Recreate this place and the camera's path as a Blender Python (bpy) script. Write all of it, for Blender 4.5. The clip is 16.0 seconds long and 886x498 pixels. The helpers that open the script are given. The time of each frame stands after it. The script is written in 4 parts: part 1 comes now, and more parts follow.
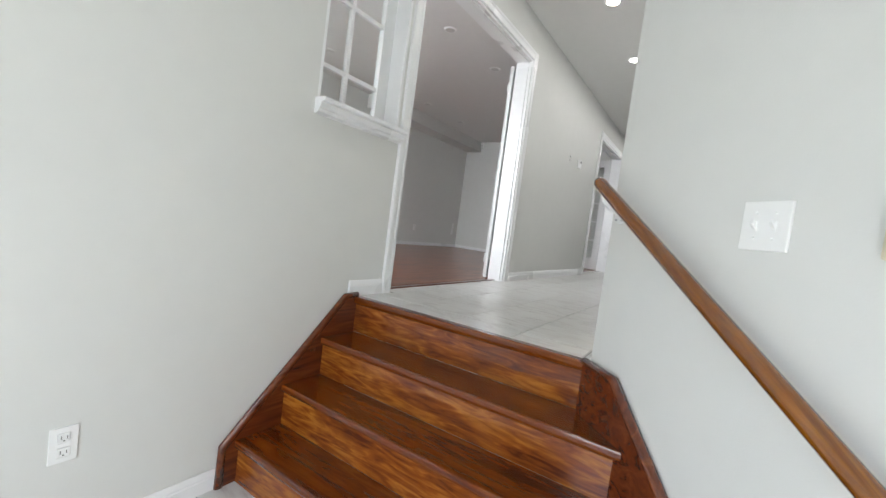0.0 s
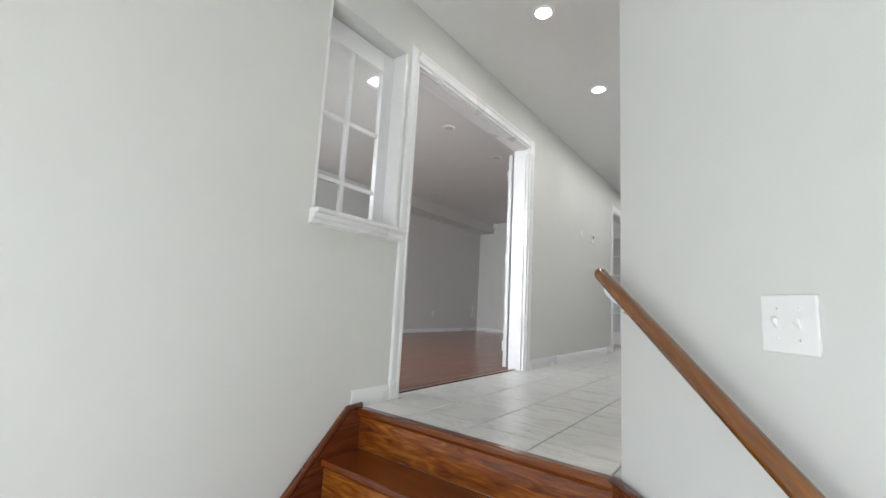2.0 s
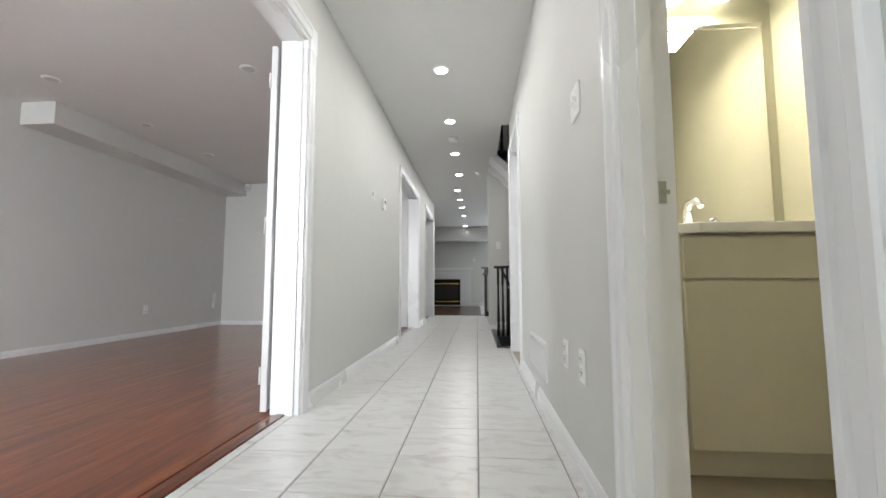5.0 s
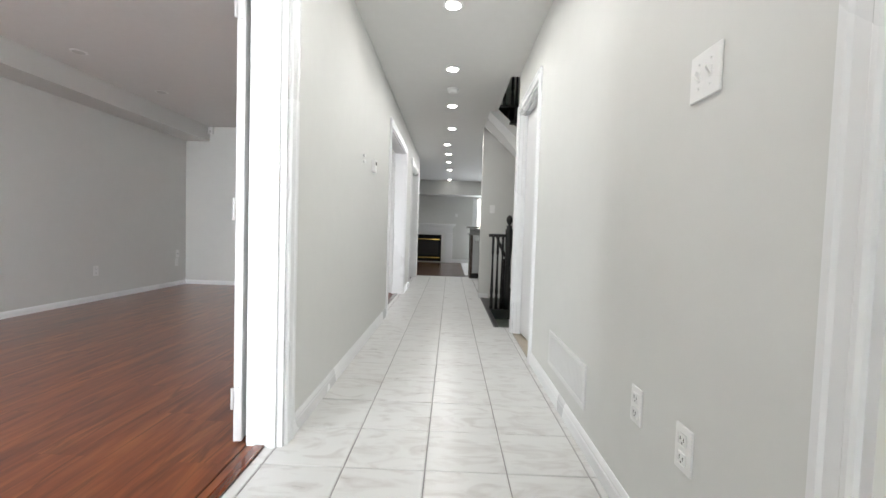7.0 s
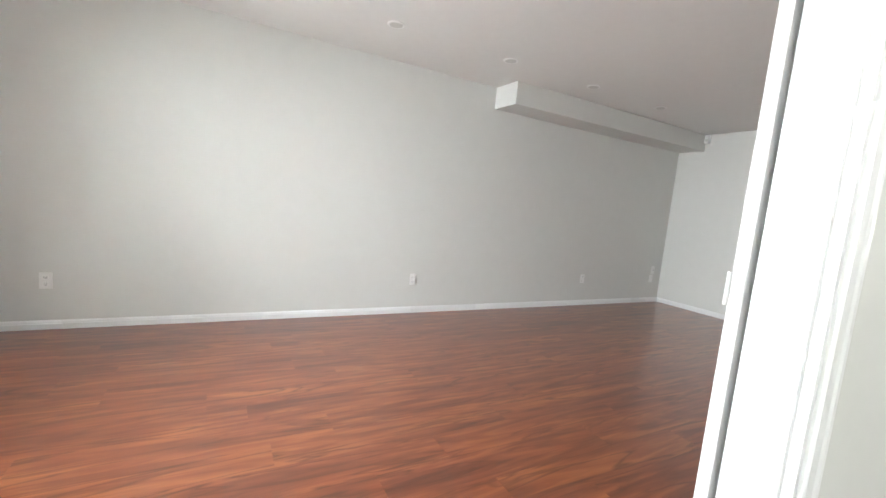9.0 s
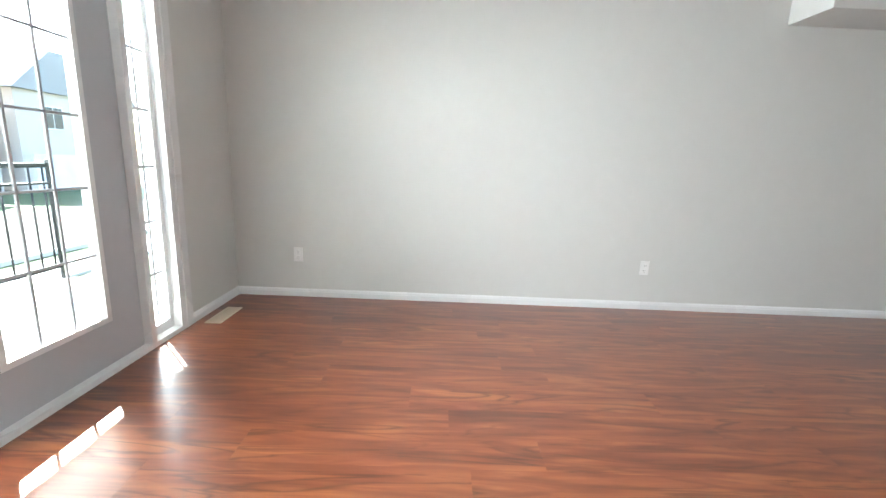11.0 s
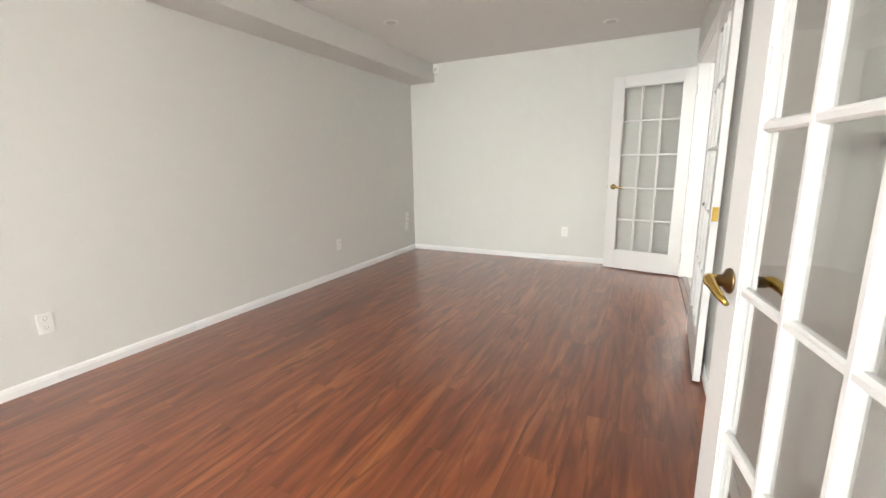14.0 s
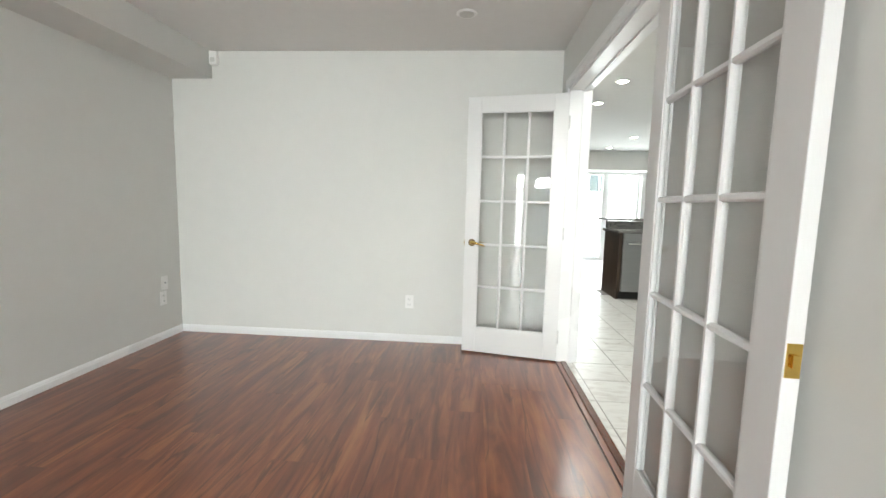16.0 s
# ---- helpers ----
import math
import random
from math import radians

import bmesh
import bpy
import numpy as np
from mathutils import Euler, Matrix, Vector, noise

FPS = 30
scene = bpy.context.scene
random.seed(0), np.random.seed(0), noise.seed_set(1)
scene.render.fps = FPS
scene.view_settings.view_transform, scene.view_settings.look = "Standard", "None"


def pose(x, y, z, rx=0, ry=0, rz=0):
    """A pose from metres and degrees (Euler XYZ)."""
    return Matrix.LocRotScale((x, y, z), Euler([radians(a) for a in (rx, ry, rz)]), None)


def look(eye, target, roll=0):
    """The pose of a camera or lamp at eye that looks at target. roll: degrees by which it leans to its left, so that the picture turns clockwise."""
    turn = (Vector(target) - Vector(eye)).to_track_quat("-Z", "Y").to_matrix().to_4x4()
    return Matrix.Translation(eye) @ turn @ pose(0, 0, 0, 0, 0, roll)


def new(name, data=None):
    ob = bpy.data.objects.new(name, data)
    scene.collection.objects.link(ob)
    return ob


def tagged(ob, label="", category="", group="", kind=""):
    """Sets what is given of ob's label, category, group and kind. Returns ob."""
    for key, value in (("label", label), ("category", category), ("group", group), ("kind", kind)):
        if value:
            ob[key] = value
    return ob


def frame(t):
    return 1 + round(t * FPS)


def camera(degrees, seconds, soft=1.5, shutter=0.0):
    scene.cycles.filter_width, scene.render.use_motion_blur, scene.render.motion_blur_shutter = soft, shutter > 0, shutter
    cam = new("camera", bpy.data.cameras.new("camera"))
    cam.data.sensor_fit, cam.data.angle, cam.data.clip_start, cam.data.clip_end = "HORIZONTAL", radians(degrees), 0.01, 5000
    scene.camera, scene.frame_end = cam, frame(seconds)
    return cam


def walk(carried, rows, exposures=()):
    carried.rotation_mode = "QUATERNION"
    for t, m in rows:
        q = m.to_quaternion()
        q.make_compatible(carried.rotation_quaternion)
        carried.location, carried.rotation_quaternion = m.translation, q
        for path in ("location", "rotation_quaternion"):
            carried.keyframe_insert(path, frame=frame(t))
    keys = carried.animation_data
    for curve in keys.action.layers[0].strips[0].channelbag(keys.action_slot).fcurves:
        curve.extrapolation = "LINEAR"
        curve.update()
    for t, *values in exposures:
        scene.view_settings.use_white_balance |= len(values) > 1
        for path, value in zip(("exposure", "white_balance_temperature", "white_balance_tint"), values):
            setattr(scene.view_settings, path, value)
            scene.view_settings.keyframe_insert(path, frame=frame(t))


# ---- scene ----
cam = camera(94.1, 16.0)
PATH = [
    (0, (1.632, -3.665, 0.445), (0.539, -1.994, 0.336), 7.5),
    (0.5, (1.582, -3.676, 0.452), (0.276, -2.166, 0.331), 6.6),
    (1, (1.56, -3.62, 0.426), (0.219, -2.155, 0.192), 3.5),
    (1.5, (1.578, -3.58, 0.486), (0.335, -2.025, 0.678), 4.4),
    (2, (1.669, -3.539, 0.545), (0.466, -1.964, 0.811), 3.1),
    (2.5, (1.635, -3.394, 0.578), (0.734, -1.648, 0.953), -1.8),
    (3, (1.484, -3.133, 0.583), (0.883, -1.274, 1.011), -4.4),
    (3.5, (1.279, -2.899, 0.561), (0.826, -1.004, 1.012), -3.5),
    (4, (1.109, -2.696, 0.589), (0.769, -0.766, 0.989), -0.3),
    (4.5, (1.019, -2.485, 0.577), (0.766, -0.529, 0.909), -0.3),
    (4.7, (0.986, -2.37, 0.607), (0.777, -0.398, 0.87), -0.3),
    (5.7, (0.81, -2.07, 0.835), (0.7, -0.09, 0.885), 0.7),
    (6.8, (0.68, -1.835, 0.916), (0.653, 0.164, 0.865), 1.6),
    (7, (0.685, -1.791, 0.931), (0.651, 0.207, 0.849), 1.8),
    (7.5, (0.669, -1.729, 1.029), (0.492, 0.261, 0.925), 1.8),
    (8, (0.551, -1.583, 1.07), (-0.163, 0.279, 0.908), 2.9),
    (8.5, (0.465, -1.442, 1.152), (-0.85, 0.046, 0.917), 4.8),
    (9, (0.378, -1.304, 1.152), (-1.363, -0.344, 0.936), 5.5),
    (9.5, (0.252, -1.279, 1.096), (-1.664, -0.771, 0.829), 3.6),
    (10, (0.097, -1.288, 1.056), (-1.869, -1.103, 0.738), 4.0),
    (10.2, (0.028, -1.273, 1.069), (-1.941, -1.284, 0.72), -356.5),
    (12.5, (-0.344, -1.087, 1.144), (-2.094, -0.493, 0.377), 1.4),
    (13, (-0.407, -0.987, 1.13), (-1.845, 0.264, 0.524), 1.0),
    (13.2, (-0.366, -0.935, 1.138), (-1.669, 0.479, 0.591), 0.2),
    (13.5, (-0.363, -0.766, 1.13), (-1.518, 0.795, 0.652), -1.0),
    (14, (-0.511, -0.485, 1.172), (-1.376, 1.273, 0.771), -1.0),
    (14.5, (-0.636, -0.129, 1.173), (-1.162, 1.765, 0.804), -1.3),
    (15, (-0.713, 0.265, 1.169), (-1.013, 2.215, 0.842), -0.6),
    (15.5, (-0.781, 0.671, 1.183), (-0.948, 2.647, 0.925), 0.3),
    (16, (-0.833, 1.086, 1.198), (-0.973, 3.07, 0.985), 1.4),
]
walk(cam, [(t, look(eye, target, roll)) for t, eye, target, roll in PATH],
     exposures=[(0, 2.0, 6350, 10), (3, 2.0, 6350, 10), (4.5, 2.2, 6400, 10), (7, 2.48, 6400, 10), (8, 2.5, 6450, 9), (8.5, 2.68, 6500, 8), (9.5, 2.95, 6300, 6), (10.2, 2.95, 6200, 5),
                (12.5, 3.0, 6500, 6), (13, 3.15, 6900, 9), (13.5, 2.9, 7300, 10), (14, 3.12, 7050, 8), (15, 3.32, 6750, 5), (16, 3.1, 6650, 4)])

# ---------------------------------------------------------------- light
HALLW = 1.15
world = bpy.data.worlds.new("sky")
scene.world = world
world.use_nodes = True
wn = world.node_tree.nodes
sky = wn.new("ShaderNodeTexSky")
sky.sky_type, sky.sun_disc = "NISHITA", False
sky.sun_elevation, sky.sun_rotation = radians(38), radians(225)
wn["Background"].inputs["Strength"].default_value = 0.15
world.node_tree.links.new(sky.outputs["Color"], wn["Background"].inputs["Color"])


def lamp(name, kind, m, power, color=(1, 1, 1), **more):
    data = bpy.data.lights.new(name, kind)
    data.energy, data.color = power, color
    for key, value in more.items():
        if key == "size":
            data.size = value
        elif key == "size_y":
            data.shape, data.size_y = "RECTANGLE", value
        elif key == "angle":
            data.angle = value
        elif key == "spread":
            data.spread = value
    ob = new(name, data)
    ob.matrix_world = m
    return ob


lamp("sun", "SUN", look((-6, -6, 6.8), (0, 0, 0.4)), 5.0, (1.0, 0.95, 0.86), angle=radians(0.5))
# sky light through the balcony door, the entry door and the patio door
for x, power in ((-2.575, 2.2), (-1.26, 6.5)):
    lamp("balcony_daylight", "AREA", look((x, -2.97, 1.05), (x, 0, 1.05)), power, (0.95, 0.975, 1.0), size=0.2, size_y=1.86, spread=radians(140))
lamp("balcony_daylight", "AREA", look((-1.8, -3.4, 2.0), (-1.8, 0, 1.65)), 37, (0.95, 0.975, 1.0), size=2.1, size_y=0.6, spread=radians(98))
lamp("entry_daylight", "AREA", look((1.35, -5.28, 0.5), (1.35, 0, 0.5)), 15, (0.95, 0.98, 1.0), size=1.5, size_y=2.3)
lamp("patio_daylight", "AREA", look((2.2, 10.95, 1.0), (2.2, 0, 1.0)), 11, (0.95, 0.98, 1.0), size=1.5, size_y=1.9)

# ---------------------------------------------------------------- materials


def mat(name, color, rough=0.5, metal=0.0, grain=0.0, scale=20.0, bump=0.0, bump_scale=80.0, spec=0.5, coat=0.0,
        stretch=(1, 1, 1), spread=0.0, alpha=None):
    """A plain painted, plastic or metal surface with cloudy variation, fine relief and uneven gloss."""
    m = bpy.data.materials.new(name)
    m.use_nodes = True
    t, b = m.node_tree, m.node_tree.nodes["Principled BSDF"]
    b.inputs["Base Color"].default_value = (*color, 1)
    b.inputs["Roughness"].default_value, b.inputs["Metallic"].default_value = rough, metal
    b.inputs["Specular IOR Level"].default_value, b.inputs["Coat Weight"].default_value = spec, coat
    co = t.nodes.new("ShaderNodeTexCoord")
    mp = t.nodes.new("ShaderNodeMapping")
    mp.inputs["Scale"].default_value = stretch
    t.links.new(co.outputs["Object"], mp.inputs["Vector"])
    if grain:
        n1, n2, mix, ramp = (t.nodes.new(k) for k in ("ShaderNodeTexNoise", "ShaderNodeTexNoise", "ShaderNodeMix", "ShaderNodeMapRange"))
        n1.inputs["Scale"].default_value, n1.inputs["Detail"].default_value = scale, 6
        n2.inputs["Scale"].default_value, n2.inputs["Detail"].default_value = scale * 0.07, 3
        for n in (n1, n2):
            t.links.new(mp.outputs["Vector"], n.inputs["Vector"])
        mix.data_type, mix.inputs["Factor"].default_value = "FLOAT", 0.5
        t.links.new(n1.outputs["Fac"], mix.inputs["A"])
        t.links.new(n2.outputs["Fac"], mix.inputs["B"])
        ramp.inputs["From Min"].default_value, ramp.inputs["From Max"].default_value = 0.3, 0.7
        ramp.inputs["To Min"].default_value, ramp.inputs["To Max"].default_value = 1 - grain, 1 + grain
        t.links.new(mix.outputs["Result"], ramp.inputs["Value"])
        hsv = t.nodes.new("ShaderNodeHueSaturation")
        hsv.inputs["Color"].default_value = (*color, 1)
        if spread:
            info, span, mul = (t.nodes.new(k) for k in ("ShaderNodeObjectInfo", "ShaderNodeMapRange", "ShaderNodeMath"))
            span.inputs["To Min"].default_value, span.inputs["To Max"].default_value = 1 - spread, 1 + spread
            mul.operation = "MULTIPLY"
            t.links.new(info.outputs["Random"], span.inputs["Value"])
            t.links.new(span.outputs["Result"], mul.inputs[0])
            t.links.new(ramp.outputs["Result"], mul.inputs[1])
            t.links.new(mul.outputs["Value"], hsv.inputs["Value"])
        else:
            t.links.new(ramp.outputs["Result"], hsv.inputs["Value"])
        t.links.new(hsv.outputs["Color"], b.inputs["Base Color"])
        rr = t.nodes.new("ShaderNodeMapRange")
        rr.inputs["To Min"].default_value, rr.inputs["To Max"].default_value = max(0.02, rough * 0.8), min(1, rough * 1.2)
        t.links.new(n2.outputs["Fac"], rr.inputs["Value"])
        t.links.new(rr.outputs["Result"], b.inputs["Roughness"])
    if bump:
        n3, bp = t.nodes.new("ShaderNodeTexNoise"), t.nodes.new("ShaderNodeBump")
        n3.inputs["Scale"].default_value, n3.inputs["Detail"].default_value = bump_scale, 5
        bp.inputs["Strength"].default_value, bp.inputs["Distance"].default_value = bump, 0.002
        t.links.new(mp.outputs["Vector"], n3.inputs["Vector"])
        t.links.new(n3.outputs["Fac"], bp.inputs["Height"])
        t.links.new(bp.outputs["Normal"], b.inputs["Normal"])
    return m


def wood(name, dark, mid, light, along, rough, coat=0.0, scale=1.0, spread=0.12, contrast=1.0, ratio=10.0, bump=0.02, veins=0.0, coat_rough=0.12):
    """Streaky figured wood; along: the axis of the grain; every piece cut from another part of the tree."""
    m = bpy.data.materials.new(name)
    m.use_nodes = True
    t, b = m.node_tree, m.node_tree.nodes["Principled BSDF"]
    nd, lk = t.nodes.new, t.links.new
    co, info = nd("ShaderNodeTexCoord"), nd("ShaderNodeObjectInfo")
    shift = nd("ShaderNodeVectorMath")
    shift.operation = "SCALE"
    comb = nd("ShaderNodeCombineXYZ")
    for k in range(3):
        lk(info.outputs["Random"], comb.inputs[k])
    lk(comb.outputs[0], shift.inputs[0])
    shift.inputs["Scale"].default_value = 37.0
    add = nd("ShaderNodeVectorMath")
    lk(co.outputs["Object"], add.inputs[0])
    lk(shift.outputs[0], add.inputs[1])
    mp = nd("ShaderNodeMapping")
    s = [13.0 * scale] * 3
    s[along] = 13.0 * scale / ratio
    mp.inputs["Scale"].default_value = s
    lk(add.outputs[0], mp.inputs["Vector"])
    n1, n2, n3 = nd("ShaderNodeTexNoise"), nd("ShaderNodeTexNoise"), nd("ShaderNodeTexNoise")
    n1.inputs["Scale"].default_value, n1.inputs["Detail"].default_value, n1.inputs["Distortion"].default_value = 1.0, 8, 1.6
    n2.inputs["Scale"].default_value, n2.inputs["Detail"].default_value, n2.inputs["Distortion"].default_value = 0.3, 4, 1.0
    n3.inputs["Scale"].default_value, n3.inputs["Detail"].default_value = 9.0, 4
    for n in (n1, n2, n3):
        lk(mp.outputs["Vector"], n.inputs["Vector"])
    mix = nd("ShaderNodeMix")
    mix.data_type, mix.inputs["Factor"].default_value = "FLOAT", 0.42
    lk(n1.outputs["Fac"], mix.inputs["A"])
    lk(n2.outputs["Fac"], mix.inputs["B"])
    ramp = nd("ShaderNodeValToRGB")
    e = ramp.color_ramp.elements
    c = 0.14 / contrast
    e[0].position, e[0].color = 0.5 - c, (*dark, 1)
    e[1].position, e[1].color = 0.5 + c, (*light, 1)
    k = e.new(0.5)
    k.color = (*mid, 1)
    lk(mix.outputs["Result"], ramp.inputs["Fac"])
    hsv, span, fine, mul = nd("ShaderNodeHueSaturation"), nd("ShaderNodeMapRange"), nd("ShaderNodeMapRange"), nd("ShaderNodeMath")
    span.inputs["To Min"].default_value, span.inputs["To Max"].default_value = 1 - spread, 1 + spread
    fine.inputs["To Min"].default_value, fine.inputs["To Max"].default_value = 0.85, 1.15
    mul.operation = "MULTIPLY"
    lk(info.outputs["Random"], span.inputs["Value"])
    lk(n3.outputs["Fac"], fine.inputs["Value"])
    lk(span.outputs[0], mul.inputs[0])
    lk(fine.outputs[0], mul.inputs[1])
    lk(mul.outputs[0], hsv.inputs["Value"])
    lk(ramp.outputs["Color"], hsv.inputs["Color"])
    if veins:
        # dark wavy growth streaks, thin across the grain, coming and going over the board
        n4, off, size, cut, patch, vm, vein = (nd(k) for k in ("ShaderNodeTexNoise", "ShaderNodeMath", "ShaderNodeMath", "ShaderNodeMapRange", "ShaderNodeMapRange", "ShaderNodeMath", "ShaderNodeMix"))
        n4.inputs["Scale"].default_value, n4.inputs["Detail"].default_value, n4.inputs["Distortion"].default_value = 0.8, 3, 0.7
        lk(mp.outputs["Vector"], n4.inputs["Vector"])
        off.operation, off.inputs[1].default_value = "SUBTRACT", 0.5
        size.operation = "ABSOLUTE"
        lk(n4.outputs["Fac"], off.inputs[0])
        lk(off.outputs[0], size.inputs[0])
        cut.inputs["From Min"].default_value, cut.inputs["From Max"].default_value = 0.0, 0.04
        cut.inputs["To Min"].default_value, cut.inputs["To Max"].default_value = 1.0, 0.0
        patch.inputs["From Min"].default_value, patch.inputs["From Max"].default_value = 0.42, 0.6
        patch.inputs["To Min"].default_value, patch.inputs["To Max"].default_value = veins * 0.25, veins
        vm.operation = "MULTIPLY"
        lk(size.outputs[0], cut.inputs["Value"])
        lk(n2.outputs["Fac"], patch.inputs["Value"])
        lk(cut.outputs[0], vm.inputs[0])
        lk(patch.outputs[0], vm.inputs[1])
        vein.data_type = "RGBA"
        lk(vm.outputs[0], vein.inputs["Factor"])
        lk(hsv.outputs["Color"], vein.inputs["A"])
        vein.inputs["B"].default_value = (dark[0] * 0.7, dark[1] * 0.7, dark[2] * 0.7, 1)
        lk(vein.outputs["Result"], b.inputs["Base Color"])
    else:
        lk(hsv.outputs["Color"], b.inputs["Base Color"])
    rr = nd("ShaderNodeMapRange")
    rr.inputs["To Min"].default_value, rr.inputs["To Max"].default_value = rough * 0.94, rough * 1.08
    lk(n2.outputs["Fac"], rr.inputs["Value"])
    lk(rr.outputs["Result"], b.inputs["Roughness"])
    b.inputs["Coat Weight"].default_value, b.inputs["Coat Roughness"].default_value = coat, coat_rough
    bp = nd("ShaderNodeBump")
    bp.inputs["Strength"].default_value, bp.inputs["Distance"].default_value = bump, 0.001
    lk(n3.outputs["Fac"], bp.inputs["Height"])
    if bump:
        lk(bp.outputs["Normal"], b.inputs["Normal"])
    return m


def stone(name, base, vein, rough, scale, amount):
    """Glazed tile or granite with wandering veins, each piece different."""
    m = bpy.data.materials.new(name)
    m.use_nodes = True
    t, b = m.node_tree, m.node_tree.nodes["Principled BSDF"]
    nd, lk = t.nodes.new, t.links.new
    co, info, comb, sc, add = nd("ShaderNodeTexCoord"), nd("ShaderNodeObjectInfo"), nd("ShaderNodeCombineXYZ"), nd("ShaderNodeVectorMath"), nd("ShaderNodeVectorMath")
    for k in range(3):
        lk(info.outputs["Random"], comb.inputs[k])
    sc.operation = "SCALE"
    sc.inputs["Scale"].default_value = 61.0
    lk(comb.outputs[0], sc.inputs[0])
    lk(co.outputs["Object"], add.inputs[0])
    lk(sc.outputs[0], add.inputs[1])
    mp = nd("ShaderNodeMapping")
    mp.inputs["Scale"].default_value = (scale * 0.8, scale * 1.9, scale)
    mp.inputs["Rotation"].default_value = (0, 0, 0.35)
    lk(add.outputs[0], mp.inputs["Vector"])
    n1, n2 = nd("ShaderNodeTexNoise"), nd("ShaderNodeTexNoise")
    n1.inputs["Scale"].default_value, n1.inputs["Detail"].default_value, n1.inputs["Distortion"].default_value = 1.0, 7, 1.8
    n2.inputs["Scale"].default_value, n2.inputs["Detail"].default_value = 0.3, 3
    for n in (n1, n2):
        lk(mp.outputs["Vector"], n.inputs["Vector"])
    ramp = nd("ShaderNodeValToRGB")
    e = ramp.color_ramp.elements
    e[0].position, e[0].color = 0.5 - amount, (*vein, 1)
    e[1].position, e[1].color = 0.52, (*base, 1)
    lk(n1.outputs["Fac"], ramp.inputs["Fac"])
    hsv, span = nd("ShaderNodeHueSaturation"), nd("ShaderNodeMapRange")
    span.inputs["To Min"].default_value, span.inputs["To Max"].default_value = 0.93, 1.05
    lk(n2.outputs["Fac"], span.inputs["Value"])
    lk(span.outputs[0], hsv.inputs["Value"])
    lk(ramp.outputs["Color"], hsv.inputs["Color"])
    lk(hsv.outputs["Color"], b.inputs["Base Color"])
    rr = nd("ShaderNodeMapRange")
    rr.inputs["To Min"].default_value, rr.inputs["To Max"].default_value = rough * 0.8, rough * 1.3
    lk(n1.outputs["Fac"], rr.inputs["Value"])
    lk(rr.outputs[0], b.inputs["Roughness"])
    bp = nd("ShaderNodeBump")
    bp.inputs["Strength"].default_value, bp.inputs["Distance"].default_value = 0.1, 0.002
    lk(n2.outputs["Fac"], bp.inputs["Height"])
    lk(bp.outputs["Normal"], b.inputs["Normal"])
    return m


def glow(name, color, strength):
    m = bpy.data.materials.new(name)
    m.use_nodes = True
    b = m.node_tree.nodes["Principled BSDF"]
    b.inputs["Base Color"].default_value = (*color, 1)
    b.inputs["Emission Color"].default_value = (*color, 1)
    b.inputs["Emission Strength"].default_value = strength
    return m


def clear(name, tint=(0.97, 0.985, 0.98)):
    """Thin window glass: clear, with a mirror gloss that grows towards grazing angles."""
    m = bpy.data.materials.new(name)
    m.use_nodes = True
    t = m.node_tree
    t.nodes.remove(t.nodes["Principled BSDF"])
    see, gloss, mix, lw, power, span = (t.nodes.new(k) for k in ("ShaderNodeBsdfTransparent", "ShaderNodeBsdfGlossy", "ShaderNodeMixShader", "ShaderNodeLayerWeight", "ShaderNodeMath", "ShaderNodeMapRange"))
    see.inputs["Color"].default_value = (*tint, 1)
    gloss.inputs["Roughness"].default_value = 0.02
    lw.inputs["Blend"].default_value = 0.5
    power.operation, power.inputs[1].default_value = "POWER", 4.0
    span.inputs["To Min"].default_value, span.inputs["To Max"].default_value = 0.035, 0.6
    t.links.new(lw.outputs["Facing"], power.inputs[0])
    t.links.new(power.outputs[0], span.inputs["Value"])
    t.links.new(span.outputs["Result"], mix.inputs["Fac"])
    t.links.new(see.outputs[0], mix.inputs[1])
    t.links.new(gloss.outputs[0], mix.inputs[2])
    t.links.new(mix.outputs[0], t.nodes["Material Output"].inputs["Surface"])
    return m


PAINT = mat("wall_paint", (0.66, 0.662, 0.64), 0.6, grain=0.02, scale=9, bump=0.12, bump_scale=160, spec=0.35)
OLIVE = mat("powder_room_paint", (0.42, 0.41, 0.3), 0.5, grain=0.03, scale=9, bump=0.1, bump_scale=160)
CEIL = mat("ceiling_paint", (0.74, 0.735, 0.72), 0.8, grain=0.02, scale=14, bump=0.2, bump_scale=120)
TRIM = mat("trim_paint", (0.79, 0.795, 0.8), 0.28, grain=0.012, scale=12, bump=0.05, bump_scale=60)
DOORW = mat("door_paint", (0.7, 0.7, 0.7), 0.3, grain=0.012, scale=12, bump=0.06, bump_scale=60)
PLASTIC = mat("white_plastic", (0.82, 0.82, 0.81), 0.3, grain=0.01, scale=30)
BEIGE = mat("beige_plastic", (0.62, 0.55, 0.42), 0.4, grain=0.03, scale=30)
DARK = mat("dark_slot", (0.02, 0.02, 0.02), 0.6, grain=0.1)
BRASS = mat("brass", (0.72, 0.5, 0.14), 0.2, 1.0, grain=0.06, scale=40)
BRONZE = mat("antique_bronze", (0.2, 0.135, 0.07), 0.28, 1.0, grain=0.15, scale=60)
CHROME = mat("chrome", (0.8, 0.8, 0.8), 0.1, 1.0, grain=0.02, scale=40)
STEEL = mat("brushed_steel", (0.42, 0.43, 0.44), 0.3, 1.0, grain=0.06, scale=90, stretch=(0.05, 1, 1))
GROUT = mat("grout", (0.3, 0.29, 0.28), 0.85, grain=0.12, scale=40, bump=0.3)
TILE = stone("glazed_tile", (0.64, 0.64, 0.625), (0.53, 0.515, 0.5), 0.29, 5.5, 0.16)
